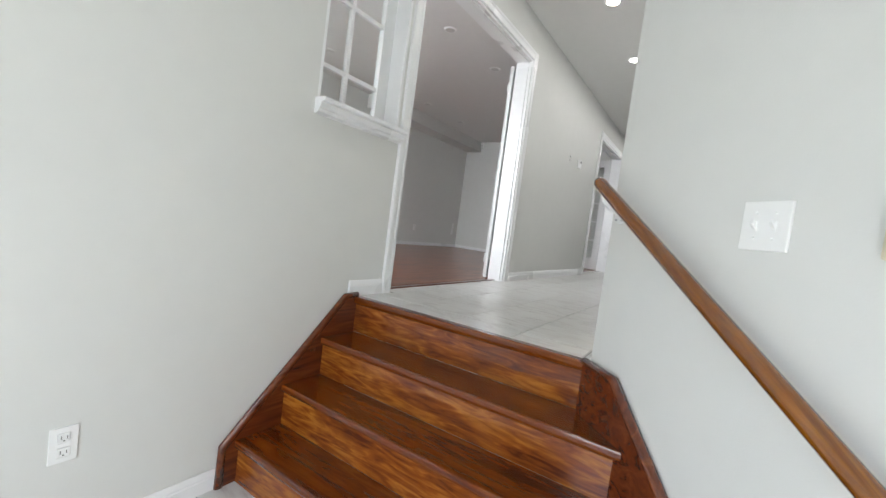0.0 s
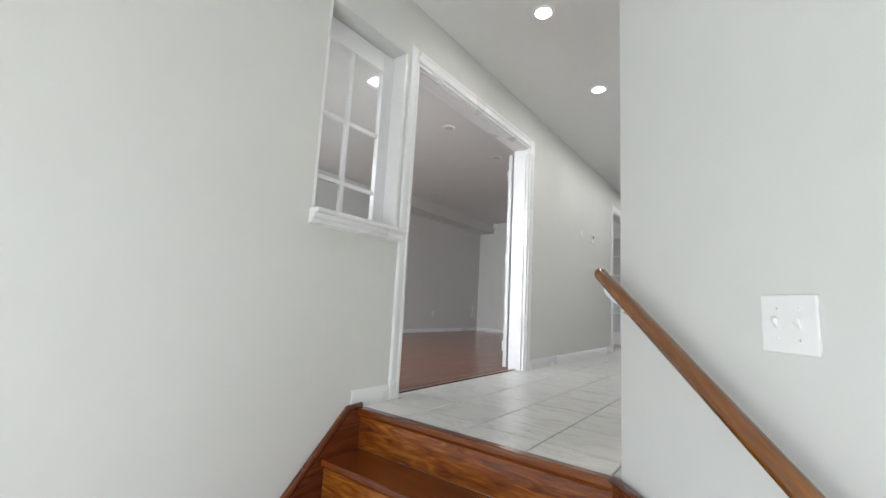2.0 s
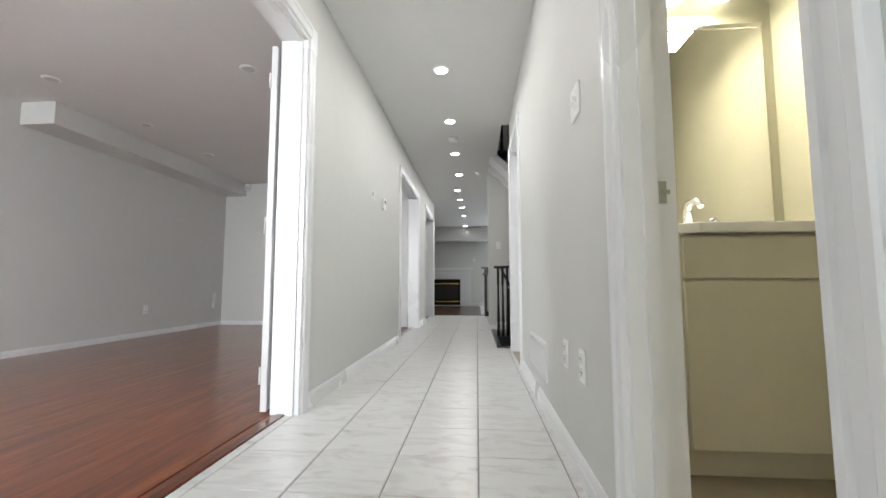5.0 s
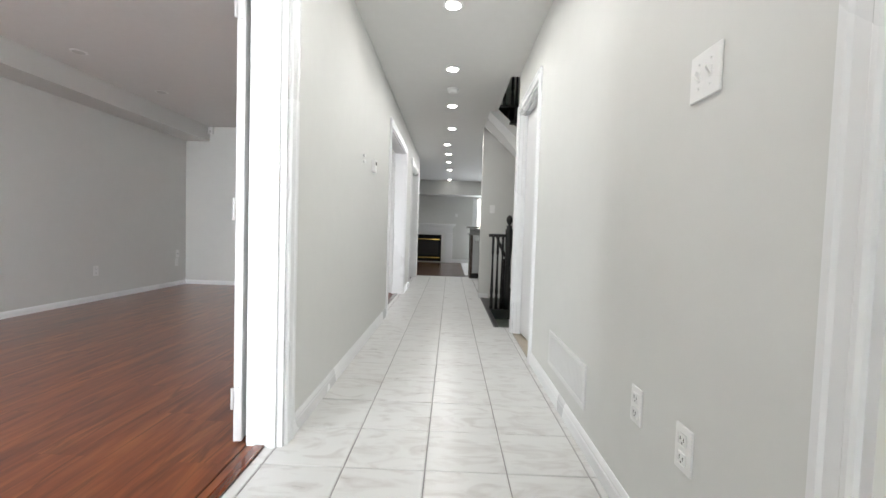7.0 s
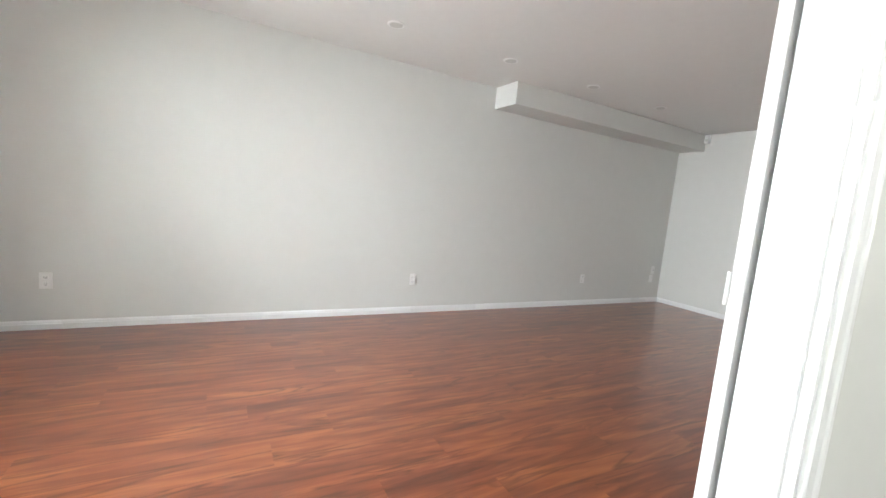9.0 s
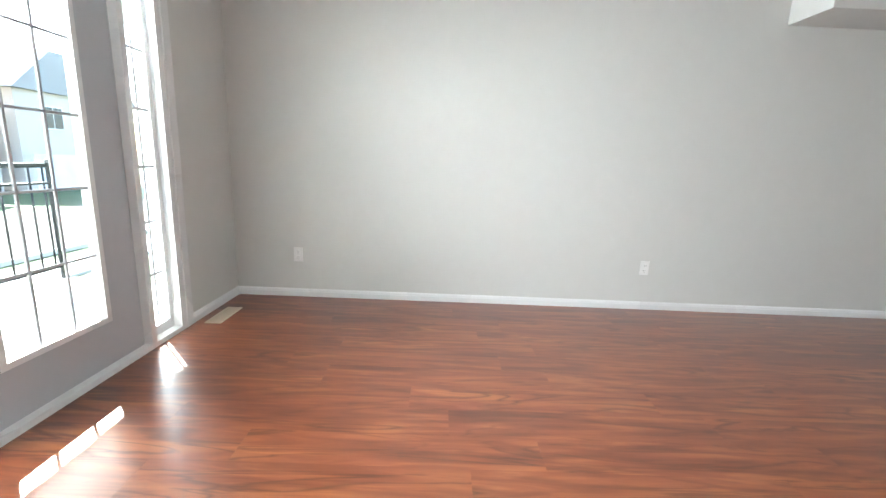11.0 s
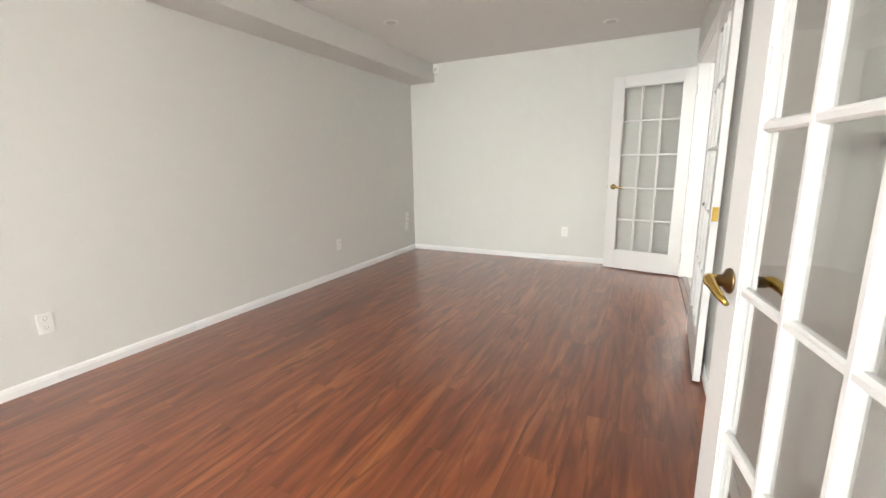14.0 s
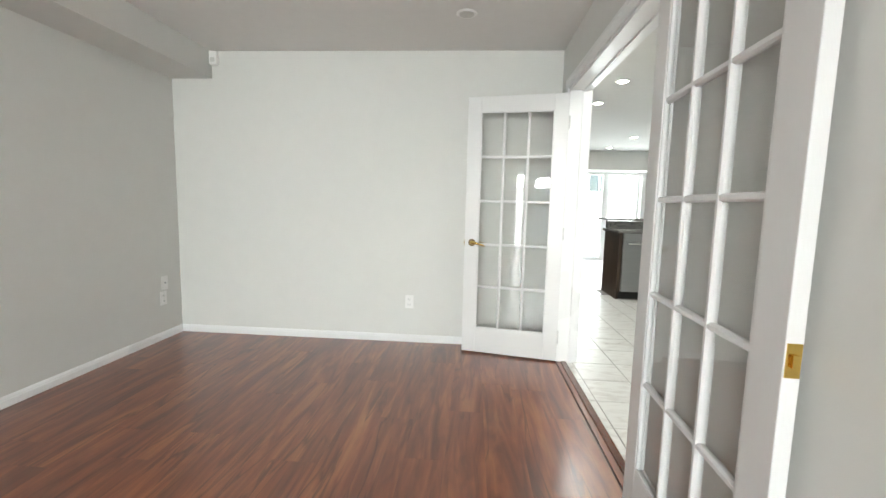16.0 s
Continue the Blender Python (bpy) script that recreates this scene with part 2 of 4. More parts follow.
GRANITE = stone("granite", (0.2, 0.2, 0.19), (0.04, 0.04, 0.045), 0.15, 40.0, 0.12)
LAMINATE = wood("red_laminate", (0.075, 0.017, 0.007), (0.19, 0.0505, 0.019), (0.32, 0.11, 0.037), 1, 0.3, coat=0.7, coat_rough=0.24, scale=1.0, spread=0.03, contrast=0.72, ratio=10, bump=0, veins=0.7)
DARKPLANK = wood("dark_plank_wood", (0.02, 0.008, 0.005), (0.055, 0.022, 0.012), (0.09, 0.038, 0.02), 1, 0.25, scale=1.5, spread=0.15, bump=0)
TREAD = wood("stair_tread_wood", (0.05, 0.008, 0.0015), (0.14, 0.029, 0.003), (0.24, 0.066, 0.008), 0, 0.15, coat=0.5, scale=1.9, spread=0.1, contrast=0.75, veins=0.12)
RISER = wood("stair_riser_wood", (0.075, 0.014, 0.003), (0.22, 0.055, 0.007), (0.4, 0.15, 0.02), 0, 0.18, coat=0.5, scale=2.4, spread=0.1, contrast=0.95, ratio=7, veins=0.15)
STAIRY = wood("stair_skirt_wood", (0.045, 0.009, 0.004), (0.12, 0.026, 0.008), (0.2, 0.055, 0.015), 1, 0.18, coat=0.6, scale=1.8, spread=0.08, contrast=0.65)
RAILW = wood("handrail_oak", (0.08, 0.021, 0.002), (0.2, 0.062, 0.004), (0.3, 0.105, 0.008), 0, 0.14, coat=1.0, coat_rough=0.05, scale=3.2, spread=0.05, contrast=0.6, ratio=14, veins=0.4)
ESPRESSO = wood("espresso_wood", (0.02, 0.012, 0.008), (0.045, 0.028, 0.018), (0.08, 0.05, 0.03), 2, 0.35)
BLACKW = mat("black_stained_wood", (0.012, 0.011, 0.011), 0.3, grain=0.15, scale=30, bump=0.1)
SUB = mat("plank_joint", (0.03, 0.012, 0.008), 0.7, grain=0.1)
# door grey, darkened and blued so the colour carries the backlit shade
DOORG = mat("backlit_door_paint", (0.5, 0.515, 0.545), 0.35, grain=0.02, scale=12)
GLASS = clear("clear_glass")
FGLASS = clear("french_door_glass", (0.93, 0.935, 0.93))
MIRROR = mat("mirror", (0.9, 0.9, 0.9), 0.02, 1.0)
LED = glow("lit_lens", (1.0, 0.97, 0.92), 6.0)
SHADE = glow("lit_frosted_glass", (1.0, 0.93, 0.8), 1.3)
OFFLENS = mat("unlit_lens", (0.6, 0.6, 0.58), 0.4, grain=0.03, scale=40)
ASPHALT = mat("asphalt", (0.06, 0.06, 0.062), 0.9, grain=0.2, scale=30, bump=0.5, bump_scale=60)
CONCRETE = mat("concrete", (0.55, 0.54, 0.51), 0.85, grain=0.1, scale=8, bump=0.3)
GRASS = mat("lawn", (0.06, 0.1, 0.03), 0.9, grain=0.35, scale=6, bump=0.8, bump_scale=40)
BRICKM = mat("brick_wall", (0.6, 0.53, 0.48), 0.85, grain=0.12, scale=12, bump=0.4)
ROOFM = mat("shingles", (0.33, 0.32, 0.32), 0.9, grain=0.2, scale=14, bump=0.5)
METALB = mat("black_metal", (0.02, 0.02, 0.022), 0.4, 0.3, grain=0.1, scale=30)
SOOT = mat("matt_black_steel", (0.008, 0.008, 0.008), 0.75, grain=0.1, scale=30, spec=0.2)
FIREGLASS = mat("smoked_glass", (0.02, 0.018, 0.016), 0.3, grain=0.1, scale=6, spec=0.25)
CARM = mat("car_paint", (0.03, 0.035, 0.045), 0.2, 0.3, grain=0.02, coat=0.8)
RUBBER = mat("rubber", (0.02, 0.02, 0.02), 0.8, grain=0.1)
DGLASS = mat("dark_window", (0.04, 0.05, 0.06), 0.05, grain=0.05, scale=3)

# ---------------------------------------------------------------- mesh helpers


def boxes(*spans, bevel=0.0):
    """A bmesh of boxes, each ((x0, y0, z0), (x1, y1, z1))."""
    bm = bmesh.new()
    for a, b in spans:
        v = [bm.verts.new((x, y, z)) for x in (a[0], b[0]) for y in (a[1], b[1]) for z in (a[2], b[2])]
        for f in ((0, 1, 3, 2), (4, 6, 7, 5), (0, 4, 5, 1), (2, 3, 7, 6), (0, 2, 6, 4), (1, 5, 7, 3)):
            bm.faces.new([v[i] for i in f])
    bmesh.ops.recalc_face_normals(bm, faces=bm.faces)
    if bevel:
        bmesh.ops.bevel(bm, geom=bm.edges[:], offset=bevel, segments=2, affect="EDGES", profile=0.6)
    return bm


def prism(outline, axis, a, b, bevel=0.0):
    """A flat outline, in the two other axes, drawn out along axis from a to b."""
    bm = bmesh.new()
    rings = []
    for d in (a, b):
        ring = []
        for p in outline:
            c = list(p)
            c.insert(axis, d)
            ring.append(bm.verts.new(c))
        rings.append(ring)
    n = len(outline)
    bm.faces.new(rings[0])
    bm.faces.new(rings[1])
    for i in range(n):
        bm.faces.new((rings[0][i], rings[0][(i + 1) % n], rings[1][(i + 1) % n], rings[1][i]))
    bmesh.ops.recalc_face_normals(bm, faces=bm.faces)
    if bevel:
        bmesh.ops.bevel(bm, geom=bm.edges[:], offset=bevel, segments=2, affect="EDGES", profile=0.6)
    return bm


def turned(profile, m=None, n=20):
    """A lathe: rings of (radius, height) round z."""
    bm = bmesh.new()
    rings = []
    for r, z in profile:
        rings.append([bm.verts.new((r * math.cos(2 * math.pi * k / n), r * math.sin(2 * math.pi * k / n), z)) for k in range(n)])
    for a, b in zip(rings, rings[1:]):
        for k in range(n):
            f = bm.faces.new((a[k], a[(k + 1) % n], b[(k + 1) % n], b[k]))
            f.smooth = True
    bm.faces.new(rings[0][::-1])
    bm.faces.new(rings[-1])
    if m is not None:
        bm.transform(m)
    return bm


def swept(points, rx, ry=None, n=12, up=(0, 0, 1)):
    """A rounded bar along points, capped; rx and ry may be lists."""
    bm = bmesh.new()
    rings = []
    P = [Vector(p) for p in points]
    for i, p in enumerate(P):
        d = (P[min(i + 1, len(P) - 1)] - P[max(i - 1, 0)]).normalized()
        s = d.cross(Vector(up)).normalized()
        u = s.cross(d)
        a = rx[i] if isinstance(rx, (list, tuple)) else rx
        b = a if ry is None else (ry[i] if isinstance(ry, (list, tuple)) else ry)
        rings.append([bm.verts.new(p + s * (a * math.cos(2 * math.pi * k / n)) + u * (b * math.sin(2 * math.pi * k / n))) for k in range(n)])
    for a, b in zip(rings, rings[1:]):
        for k in range(n):
            f = bm.faces.new((a[k], a[(k + 1) % n], b[(k + 1) % n], b[k]))
            f.smooth = True
    bm.faces.new(rings[0][::-1])
    bm.faces.new(rings[-1])
    bmesh.ops.recalc_face_normals(bm, faces=bm.faces)
    return bm


def joined(*bms):
    out = bmesh.new()
    for b in bms:
        me = bpy.data.meshes.new("tmp")
        b.to_mesh(me)
        b.free()
        out.from_mesh(me)
        bpy.data.meshes.remove(me)
    return out


def part(name, bm, material, parent=None, label=""):
    me = bpy.data.meshes.new(name)
    bm.to_mesh(me)
    bm.free()
    me.materials.append(material)
    ob = new(name, me)
    if parent is not None:
        ob.parent = parent
    if label:
        ob["label"] = label
    return ob


def thing(name, m, label, category, group="", kind=""):
    ob = new(name)
    ob.empty_display_size = 0.1
    ob.matrix_world = m
    return tagged(ob, label, category, group, kind)


def structure(name, bm, material, label, category):
    return tagged(part(name, bm, material), label, category, kind="structure")


def casing_profile(w, t=0.02):
    """Cross-section of a moulded casing: across its width, proud of the wall."""
    return [(0, 0), (0, t * 0.55), (w * 0.08, t * 0.8), (w * 0.2, t * 0.8), (w * 0.28, t * 0.6), (w * 0.62, t * 0.75), (w * 0.72, t), (w * 0.94, t), (w, t * 0.8), (w, 0)]


def base_run(name, p, q, normal, h=0.064):
    """Baseboard with a stepped, rounded head along the wall from p to q (x, y, z)."""
    P, Q, N = Vector(p), Vector(q), Vector(normal)
    sec = [(0, 0), (0.014, 0), (0.014, h * 0.62), (0.011, h * 0.68), (0.011, h * 0.78), (0.007, h * 0.92), (0.004, h), (0, h)]
    bm = bmesh.new()
    rings = [[bm.verts.new(e + N * a + Vector((0, 0, b))) for a, b in sec] for e in (P, Q)]
    bm.faces.new(rings[0])
    bm.faces.new(rings[1])
    n = len(sec)
    for i in range(n):
        bm.faces.new((rings[0][i], rings[0][(i + 1) % n], rings[1][(i + 1) % n], rings[1][i]))
    bmesh.ops.recalc_face_normals(bm, faces=bm.faces)
    return structure(name, bm, TRIM, "white painted wooden baseboard along the wall", "baseboard")


def casing(name, x, side, y0, y1, z0, z1, w=0.075, bottom=False):
    """Moulded casing round an opening in a wall x = const. side: +1 or -1, the way it faces. y0, y1, z1: the opening's edges."""
    root = thing(name, Matrix(), "white moulded door casing round an opening", "door casing", kind="structure")
    sec = casing_profile(w)
    runs = [("side_casing", (y0, z0), (y0, z1 + w), (-1, 0)), ("side_casing", (y1, z0), (y1, z1 + w), (1, 0)), ("head_casing", (y0 + 0.0, z1), (y1 - 0.0, z1), (0, 1))]
    for nm, a, b, out in runs:
        bm = bmesh.new()
        rings = []
        for e in (a, b):
            rings.append([bm.verts.new((x + side * d, e[0] + out[0] * c, e[1] + out[1] * c)) for c, d in sec])
        bm.faces.new(rings[0])
        bm.faces.new(rings[1])
        for i in range(len(sec)):
            bm.faces.new((rings[0][i], rings[0][(i + 1) % len(sec)], rings[1][(i + 1) % len(sec)], rings[1][i]))
        bmesh.ops.recalc_face_normals(bm, faces=bm.faces)
        part(nm, bm, TRIM, root)
    return root


def jambs(name, x0, x1, y0, y1, z0, z1, t=0.018, stop=True, cx=None):
    """Lining boards of an opening through a wall x0..x1."""
    root = thing(name, Matrix(), "white painted door jamb lining the opening", "door jamb", kind="structure")
    part("side_jamb", boxes(((x0, y0, z0), (x1, y0 + t, z1))), TRIM, root)
    part("side_jamb", boxes(((x0, y1 - t, z0), (x1, y1, z1))), TRIM, root)
    part("head_jamb", boxes(((x0, y0 + t, z1 - t), (x1, y1 - t, z1))), TRIM, root)
    if stop:
        c = (x0 + x1) / 2 if cx is None else cx
        part("door_stop", boxes(((c, y0 + t, z0), (c + 0.035, y0 + t + 0.011, z1 - t))), TRIM, root)
        part("door_stop", boxes(((c, y1 - t - 0.011, z0), (c + 0.035, y1 - t, z1 - t))), TRIM, root)
        part("door_stop", boxes(((c, y0 + t + 0.011, z1 - t - 0.011), (c + 0.035, y1 - t - 0.011, z1 - t))), TRIM, root)
    return root


# ---------------------------------------------------------------- the large structure
H = 2.44
T = 0.15
FZ = -0.785      # foyer floor
RX, RY0, RY1 = -3.44, -2.86, 4.57   # living room: far wall, front wall, end wall
O1 = (-1.72, -0.075, 2.07)          # opening 1: y0, y1, head
O2 = (2.75, 4.28, 2.07)
O3 = (5.2, 6.6, 2.07)
HX = 1.297                          # right wall of the hall


def wall_y(name, x0, x1, y0, y1, z0, z1, holes=(), material=None, label="light grey painted wall"):
    """A wall that runs along y, with holes (y0, y1, z0, z1) right through it."""
    spans, y = [], y0
    for a, b, c, d in sorted(holes):
        spans.append(((x0, y, z0), (x1, a, z1)))
        if c > z0:
            spans.append(((x0, a, z0), (x1, b, c)))
        if d < z1:
            spans.append(((x0, a, d), (x1, b, z1)))
        y = b
    spans.append(((x0, y, z0), (x1, y1, z1)))
    return structure(name, boxes(*spans), material or PAINT, label, "wall")


def wall_x(name, x0, x1, y0, y1, z0, z1, holes=(), material=None, label="light grey painted wall"):
    spans, x = [], x0
    for a, b, c, d in sorted(holes):
        spans.append(((x, y0, z0), (a, y1, z1)))
        if c > z0:
            spans.append(((a, y0, z0), (b, y1, c)))
        if d < z1:
            spans.append(((a, y0, d), (b, y1, z1)))
        x = b
    spans.append(((x, y0, z0), (x1, y1, z1)))
    return structure(name, boxes(*spans), material or PAINT, label, "wall")


WIN = (-2.40, -1.815, 0.955, 2.07)
wall_y("wall_hall_left", -T, 0, -5.2, 6.85, FZ - 0.1, H, [WIN, (O1[0], O1[1], -0.02, O1[2]), (O2[0], O2[1], -0.02, O2[2]), (O3[0], O3[1], -0.02, O3[2])])
wall_y("wall_room_far", RX - T, RX, RY0 - T, RY1 + T, -0.1, H)
wall_x("wall_room_end", RX, -T, RY1, RY1 + T, -0.1, H)
DX = (-2.72, -1.04)                 # balcony door unit
wall_x("wall_room_front", RX, -T, RY0 - T, RY0, -0.1, H, [(DX[0], DX[1], 0, 2.08)])
PD = (-1.785, -1.19, 2.05)         # powder-room door
SD = (1.24, 2.08, 2.05)              # side door
wall_y("wall_hall_right", HX, HX + 0.12, -2.029, 2.17, -0.1, H, [(PD[0], PD[1], -0.02, PD[2]), (SD[0], SD[1], -0.02, SD[2])])
c0, c1 = (1.2972, -2.0292), (2.6, -3.332)
structure("wall_foyer_diagonal", prism([c0, c1, (c1[0] + 0.1, c1[1]), (1.41, -2.034)], 2, FZ - 0.1, H), PAINT, "light grey painted diagonal wall beside the stairs", "wall")
wall_y("wall_foyer_right", 2.6, 2.72, -5.2, -3.33, FZ - 0.1, H)
EN = (0.6, 2.1, FZ, 1.6)
wall_x("wall_foyer_front", -T, 2.72, -5.35, -5.2, FZ - 0.1, H, [EN])
wall_x("wall_powder_front", 1.42, 2.5, -1.95, -1.85, -0.1, H, material=OLIVE)
wall_y("wall_powder_right", 2.4, 2.5, -1.85, -0.16, -0.1, H, material=OLIVE)
wall_x("wall_powder_back", 1.42, 2.5, -0.16, -0.06, -0.1, H, material=OLIVE)
wall_y("wall_closet_back", 1.9, 2.0, -0.06, 2.2, -0.1, H)
wall_x("wall_stair_near", 1.42, 2.6, 2.09, 2.17, -2.4, H)
wall_y("wall_stair_right", 2.5, 2.6, 2.17, 4.15, -2.4, 3.6)
wall_y("wall_upper_left", 1.1, 1.2, 2.17, 4.27, H + 0.15, 3.6)
wall_x("wall_upper_near", 1.1, 2.6, 2.07, 2.165, H + 0.15, 3.6)
wall_x("wall_stair_back", 1.115, 2.6, 4.15, 4.27, -2.4, 3.6)
wall_y("wall_kitchen_right", 4.2, 4.35, 4.15, 11.05, -0.1, H)
wall_x("wall_kitchen_near", 2.6, 4.2, 4.15, 4.27, -0.1, H)
PT = (1.42, 2.98, 2.05)
wall_x("wall_family_back", -4.2, 4.2, 10.9, 11.05, -0.1, H, [(PT[0], PT[1], 0, PT[2])])
wall_y("wall_family_left", -4.35, -4.2, RY1 + T, 11.05, -0.1, H)
wall_x("wall_family_near", -4.2, RX - T, RY1, RY1 + T, -0.1, H)
structure("bulkhead_family", boxes(((-4.2, 10.35, 2.03), (4.2, 10.9, H - 0.002))), PAINT, "painted ceiling bulkhead along the back wall", "bulkhead")
structure("bulkhead_room", boxes(((RX, 1.27, 2.215), (-3.077, RY1, H - 0.002)), bevel=0.004), PAINT, "light grey boxed-in ceiling bulkhead", "bulkhead")

# ceilings, in pieces round the stairwell
structure("ceiling_room", boxes(((RX - T, RY0 - T, H), (-T / 2, RY1 + T, H + 0.15))), CEIL, "white painted ceiling with pot lights", "ceiling")
structure("ceiling_hall", boxes(((-T / 2, -5.35, H), (2.72, 2.24, H + 0.15)), ((-T / 2, 2.24, H), (1.22, 4.2, H + 0.15)), ((-T / 2, 4.2, H), (4.35, 11.05, H + 0.15)),
                                ((-4.35, RY1 + T, H), (-T / 2, 11.05, H + 0.15))), CEIL, "white painted ceiling with pot lights", "ceiling")
structure("ceiling_stairwell", boxes(((1.1, 2.2, 3.6), (2.7, 4.3, 3.7))), CEIL, "white painted ceiling over the stairwell", "ceiling")

# floors
floor_room = structure("floor_room", boxes(((RX - T, RY0 - T, -0.12), (-0.1, RY1 + T, -0.006))), SUB, "glossy red-brown laminate plank floor", "floor")
floor_hall = structure("floor_hall", boxes(((-0.1, -2.0, -0.12), (1.3, 2.3, -0.004)), ((-0.1, 2.3, -0.12), (1.15, 6.9, -0.004)), ((1.15, 4.15, -0.12), (4.35, 11.05, -0.004)), ((1.02, 6.9, -0.12), (1.15, 11.05, -0.004))), GROUT,
                       "pale grey marbled ceramic floor tiles with dark joints", "floor")
floor_family = structure("floor_family", boxes(((-4.35, 4.72, -0.12), (-0.1, 11.05, -0.006)), ((-0.1, 6.9, -0.12), (1.02, 11.05, -0.006))), SUB, "dark brown wooden plank floor", "floor")
floor_foyer = structure("floor_foyer", boxes(((-0.1, -5.3, FZ - 0.12), (2.72, -1.9, FZ - 0.004))), GROUT, "pale grey ceramic foyer floor tiles", "floor")
structure("floor_powder", boxes(((1.302, -1.95, -0.12), (2.5, 2.09, -0.002))), mat("beige_tile", (0.42, 0.36, 0.28), 0.4, grain=0.12, scale=12, bump=0.1), "beige tile floor in the powder room", "floor")
structure("floor_basement", boxes(((1.25, 2.1, -2.5), (2.6, 4.2, -2.4))), CONCRETE, "concrete basement floor under the stairwell", "floor")
structure("threshold_strip", boxes(((-0.115, O1[0], -0.006), (-0.075, O1[1], 0.006)), bevel=0.002), STAIRY, "narrow wooden threshold strip between tile and laminate", "threshold")
structure("threshold_strip", boxes(((-0.115, O2[0], -0.006), (-0.075, O2[1], 0.006)), bevel=0.002), STAIRY, "narrow wooden threshold strip between tile and laminate", "threshold")

# baseboards
base_run("baseboard_hall_left", (0, O1[1] + 0.075, 0), (0, O2[0] - 0.075, 0), (1, 0, 0), 0.085)
base_run("baseboard_hall_left", (0, O2[1] + 0.075, 0), (0, O3[0] - 0.075, 0), (1, 0, 0), 0.085)
base_run("baseboard_stub", (0, -2.06, 0), (0, O1[0] - 0.075, 0), (1, 0, 0), 0.085)
base_run("baseboard_hall_right", (HX, PD[1] + 0.07, 0), (HX, SD[0] - 0.07, 0), (-1, 0, 0), 0.085)
base_run("baseboard_hall_right", (HX, SD[1] + 0.07, 0), (HX, 2.17, 0), (-1, 0, 0), 0.085)
base_run("baseboard_room_far", (RX, RY0, 0), (RX, RY1, 0), (1, 0, 0))
base_run("baseboard_room_end", (RX, RY1, 0), (-T, RY1, 0), (0, -1, 0))
base_run("baseboard_room_front", (RX, RY0, 0), (DX[0] - 0.06, RY0, 0), (0, 1, 0))
base_run("baseboard_room_front", (DX[1] + 0.06, RY0, 0), (-T, RY0, 0), (0, 1, 0))
base_run("baseboard_room_inner", (-T, O1[1] + 0.075, 0), (-T, O2[0] - 0.075, 0), (-1, 0, 0))
base_run("baseboard_room_inner", (-T, RY0, 0), (-T, O1[0] - 0.075, 0), (-1, 0, 0))
base_run("baseboard_foyer_left", (0, -5.2, FZ), (0, -2.705, FZ), (1, 0, 0), 0.085)
base_run("baseboard_stair_back", (1.115, 4.15, 0), (1.25, 4.15, 0), (0, -1, 0))
base_run("baseboard_family", (-4.2, 10.9, 0), (PT[0] - 0.06, 10.9, 0), (0, -1, 0), 0.11)

# openings of the left wall
for nm, o in (("opening_1", O1), ("opening_2", O2), ("opening_3", O3)):
    jambs(nm + "_jamb", -T - 0.001, 0.001, o[0], o[1], 0, o[2], cx=-0.06)
    casing(nm + "_casing_hall", 0, 1, o[0], o[1], 0, o[2])
    casing(nm + "_casing_room", -T, -1, o[0], o[1], 0, o[2])
jambs("powder_jamb", HX - 0.001, HX + 0.121, PD[0], PD[1], 0, PD[2], cx=HX + 0.04)
casing("powder_casing", HX, -1, PD[0], PD[1], 0, PD[2], w=0.07)
jambs("side_door_jamb", HX - 0.001, HX + 0.121, SD[0], SD[1], 0, SD[2], cx=HX + 0.03)
casing("side_door_casing", HX, -1, SD[0], SD[1], 0, SD[2], w=0.07)
strike = tagged(part("strike_plate", boxes(((HX + 0.075, PD[1] - 0.0205, 0.875), (HX + 0.098, PD[1] - 0.018, 0.93)), ((HX + 0.085, PD[1] - 0.024, 0.897), (HX + 0.105, PD[1] - 0.0205, 0.908)), bevel=0.001), STEEL),
                "metal strike plate on a white door jamb", "strike plate", kind="structure")

# ---------------------------------------------------------------- interior window beside the opening
win = thing("window_1", Matrix(), "white interior window with muntins and a moulded sill", "window", kind="structure")
y0, y1, z0, z1 = WIN
part("jamb", boxes(((-T, y0, z0), (0.0, y0 + 0.016, z1))), TRIM, win)
part("jamb", boxes(((-T, y1 - 0.016, z0), (0.0, y1, z1))), TRIM, win)
xs = -T + 0.012
part("sash_stile", boxes(((xs, y0 + 0.016, z0 + 0.01), (xs + 0.035, y0 + 0.05, z1 - 0.01)), bevel=0.003), TRIM, win)
part("sash_stile", boxes(((xs, y1 - 0.1, z0 + 0.01), (xs + 0.035, y1 - 0.016, z1 - 0.01)), bevel=0.003), TRIM, win)
part("sash_rail", boxes(((xs + 0.001, y0 + 0.05, z1 - 0.13), (xs + 0.034, y1 - 0.1, z1 - 0.01)), bevel=0.003), TRIM, win)
part("sash_rail", boxes(((xs + 0.001, y0 + 0.05, z0 + 0.01), (xs + 0.034, y1 - 0.1, z0 + 0.035)), bevel=0.003), TRIM, win)
cols = [y0 + 0.05, -2.145, y1 - 0.1]
rows_z = [z0 + 0.035, 1.17, 1.52, z1 - 0.13]
for y in cols[1:-1]:
    part("muntin", boxes(((xs + 0.004, y - 0.012, rows_z[0]), (xs + 0.03, y + 0.012, rows_z[-1])), bevel=0.004), TRIM, win)
for z in rows_z[1:-1]:
    part("muntin", boxes(((xs + 0.006, cols[0], z - 0.012), (xs + 0.028, cols[-1], z + 0.012)), bevel=0.004), TRIM, win)
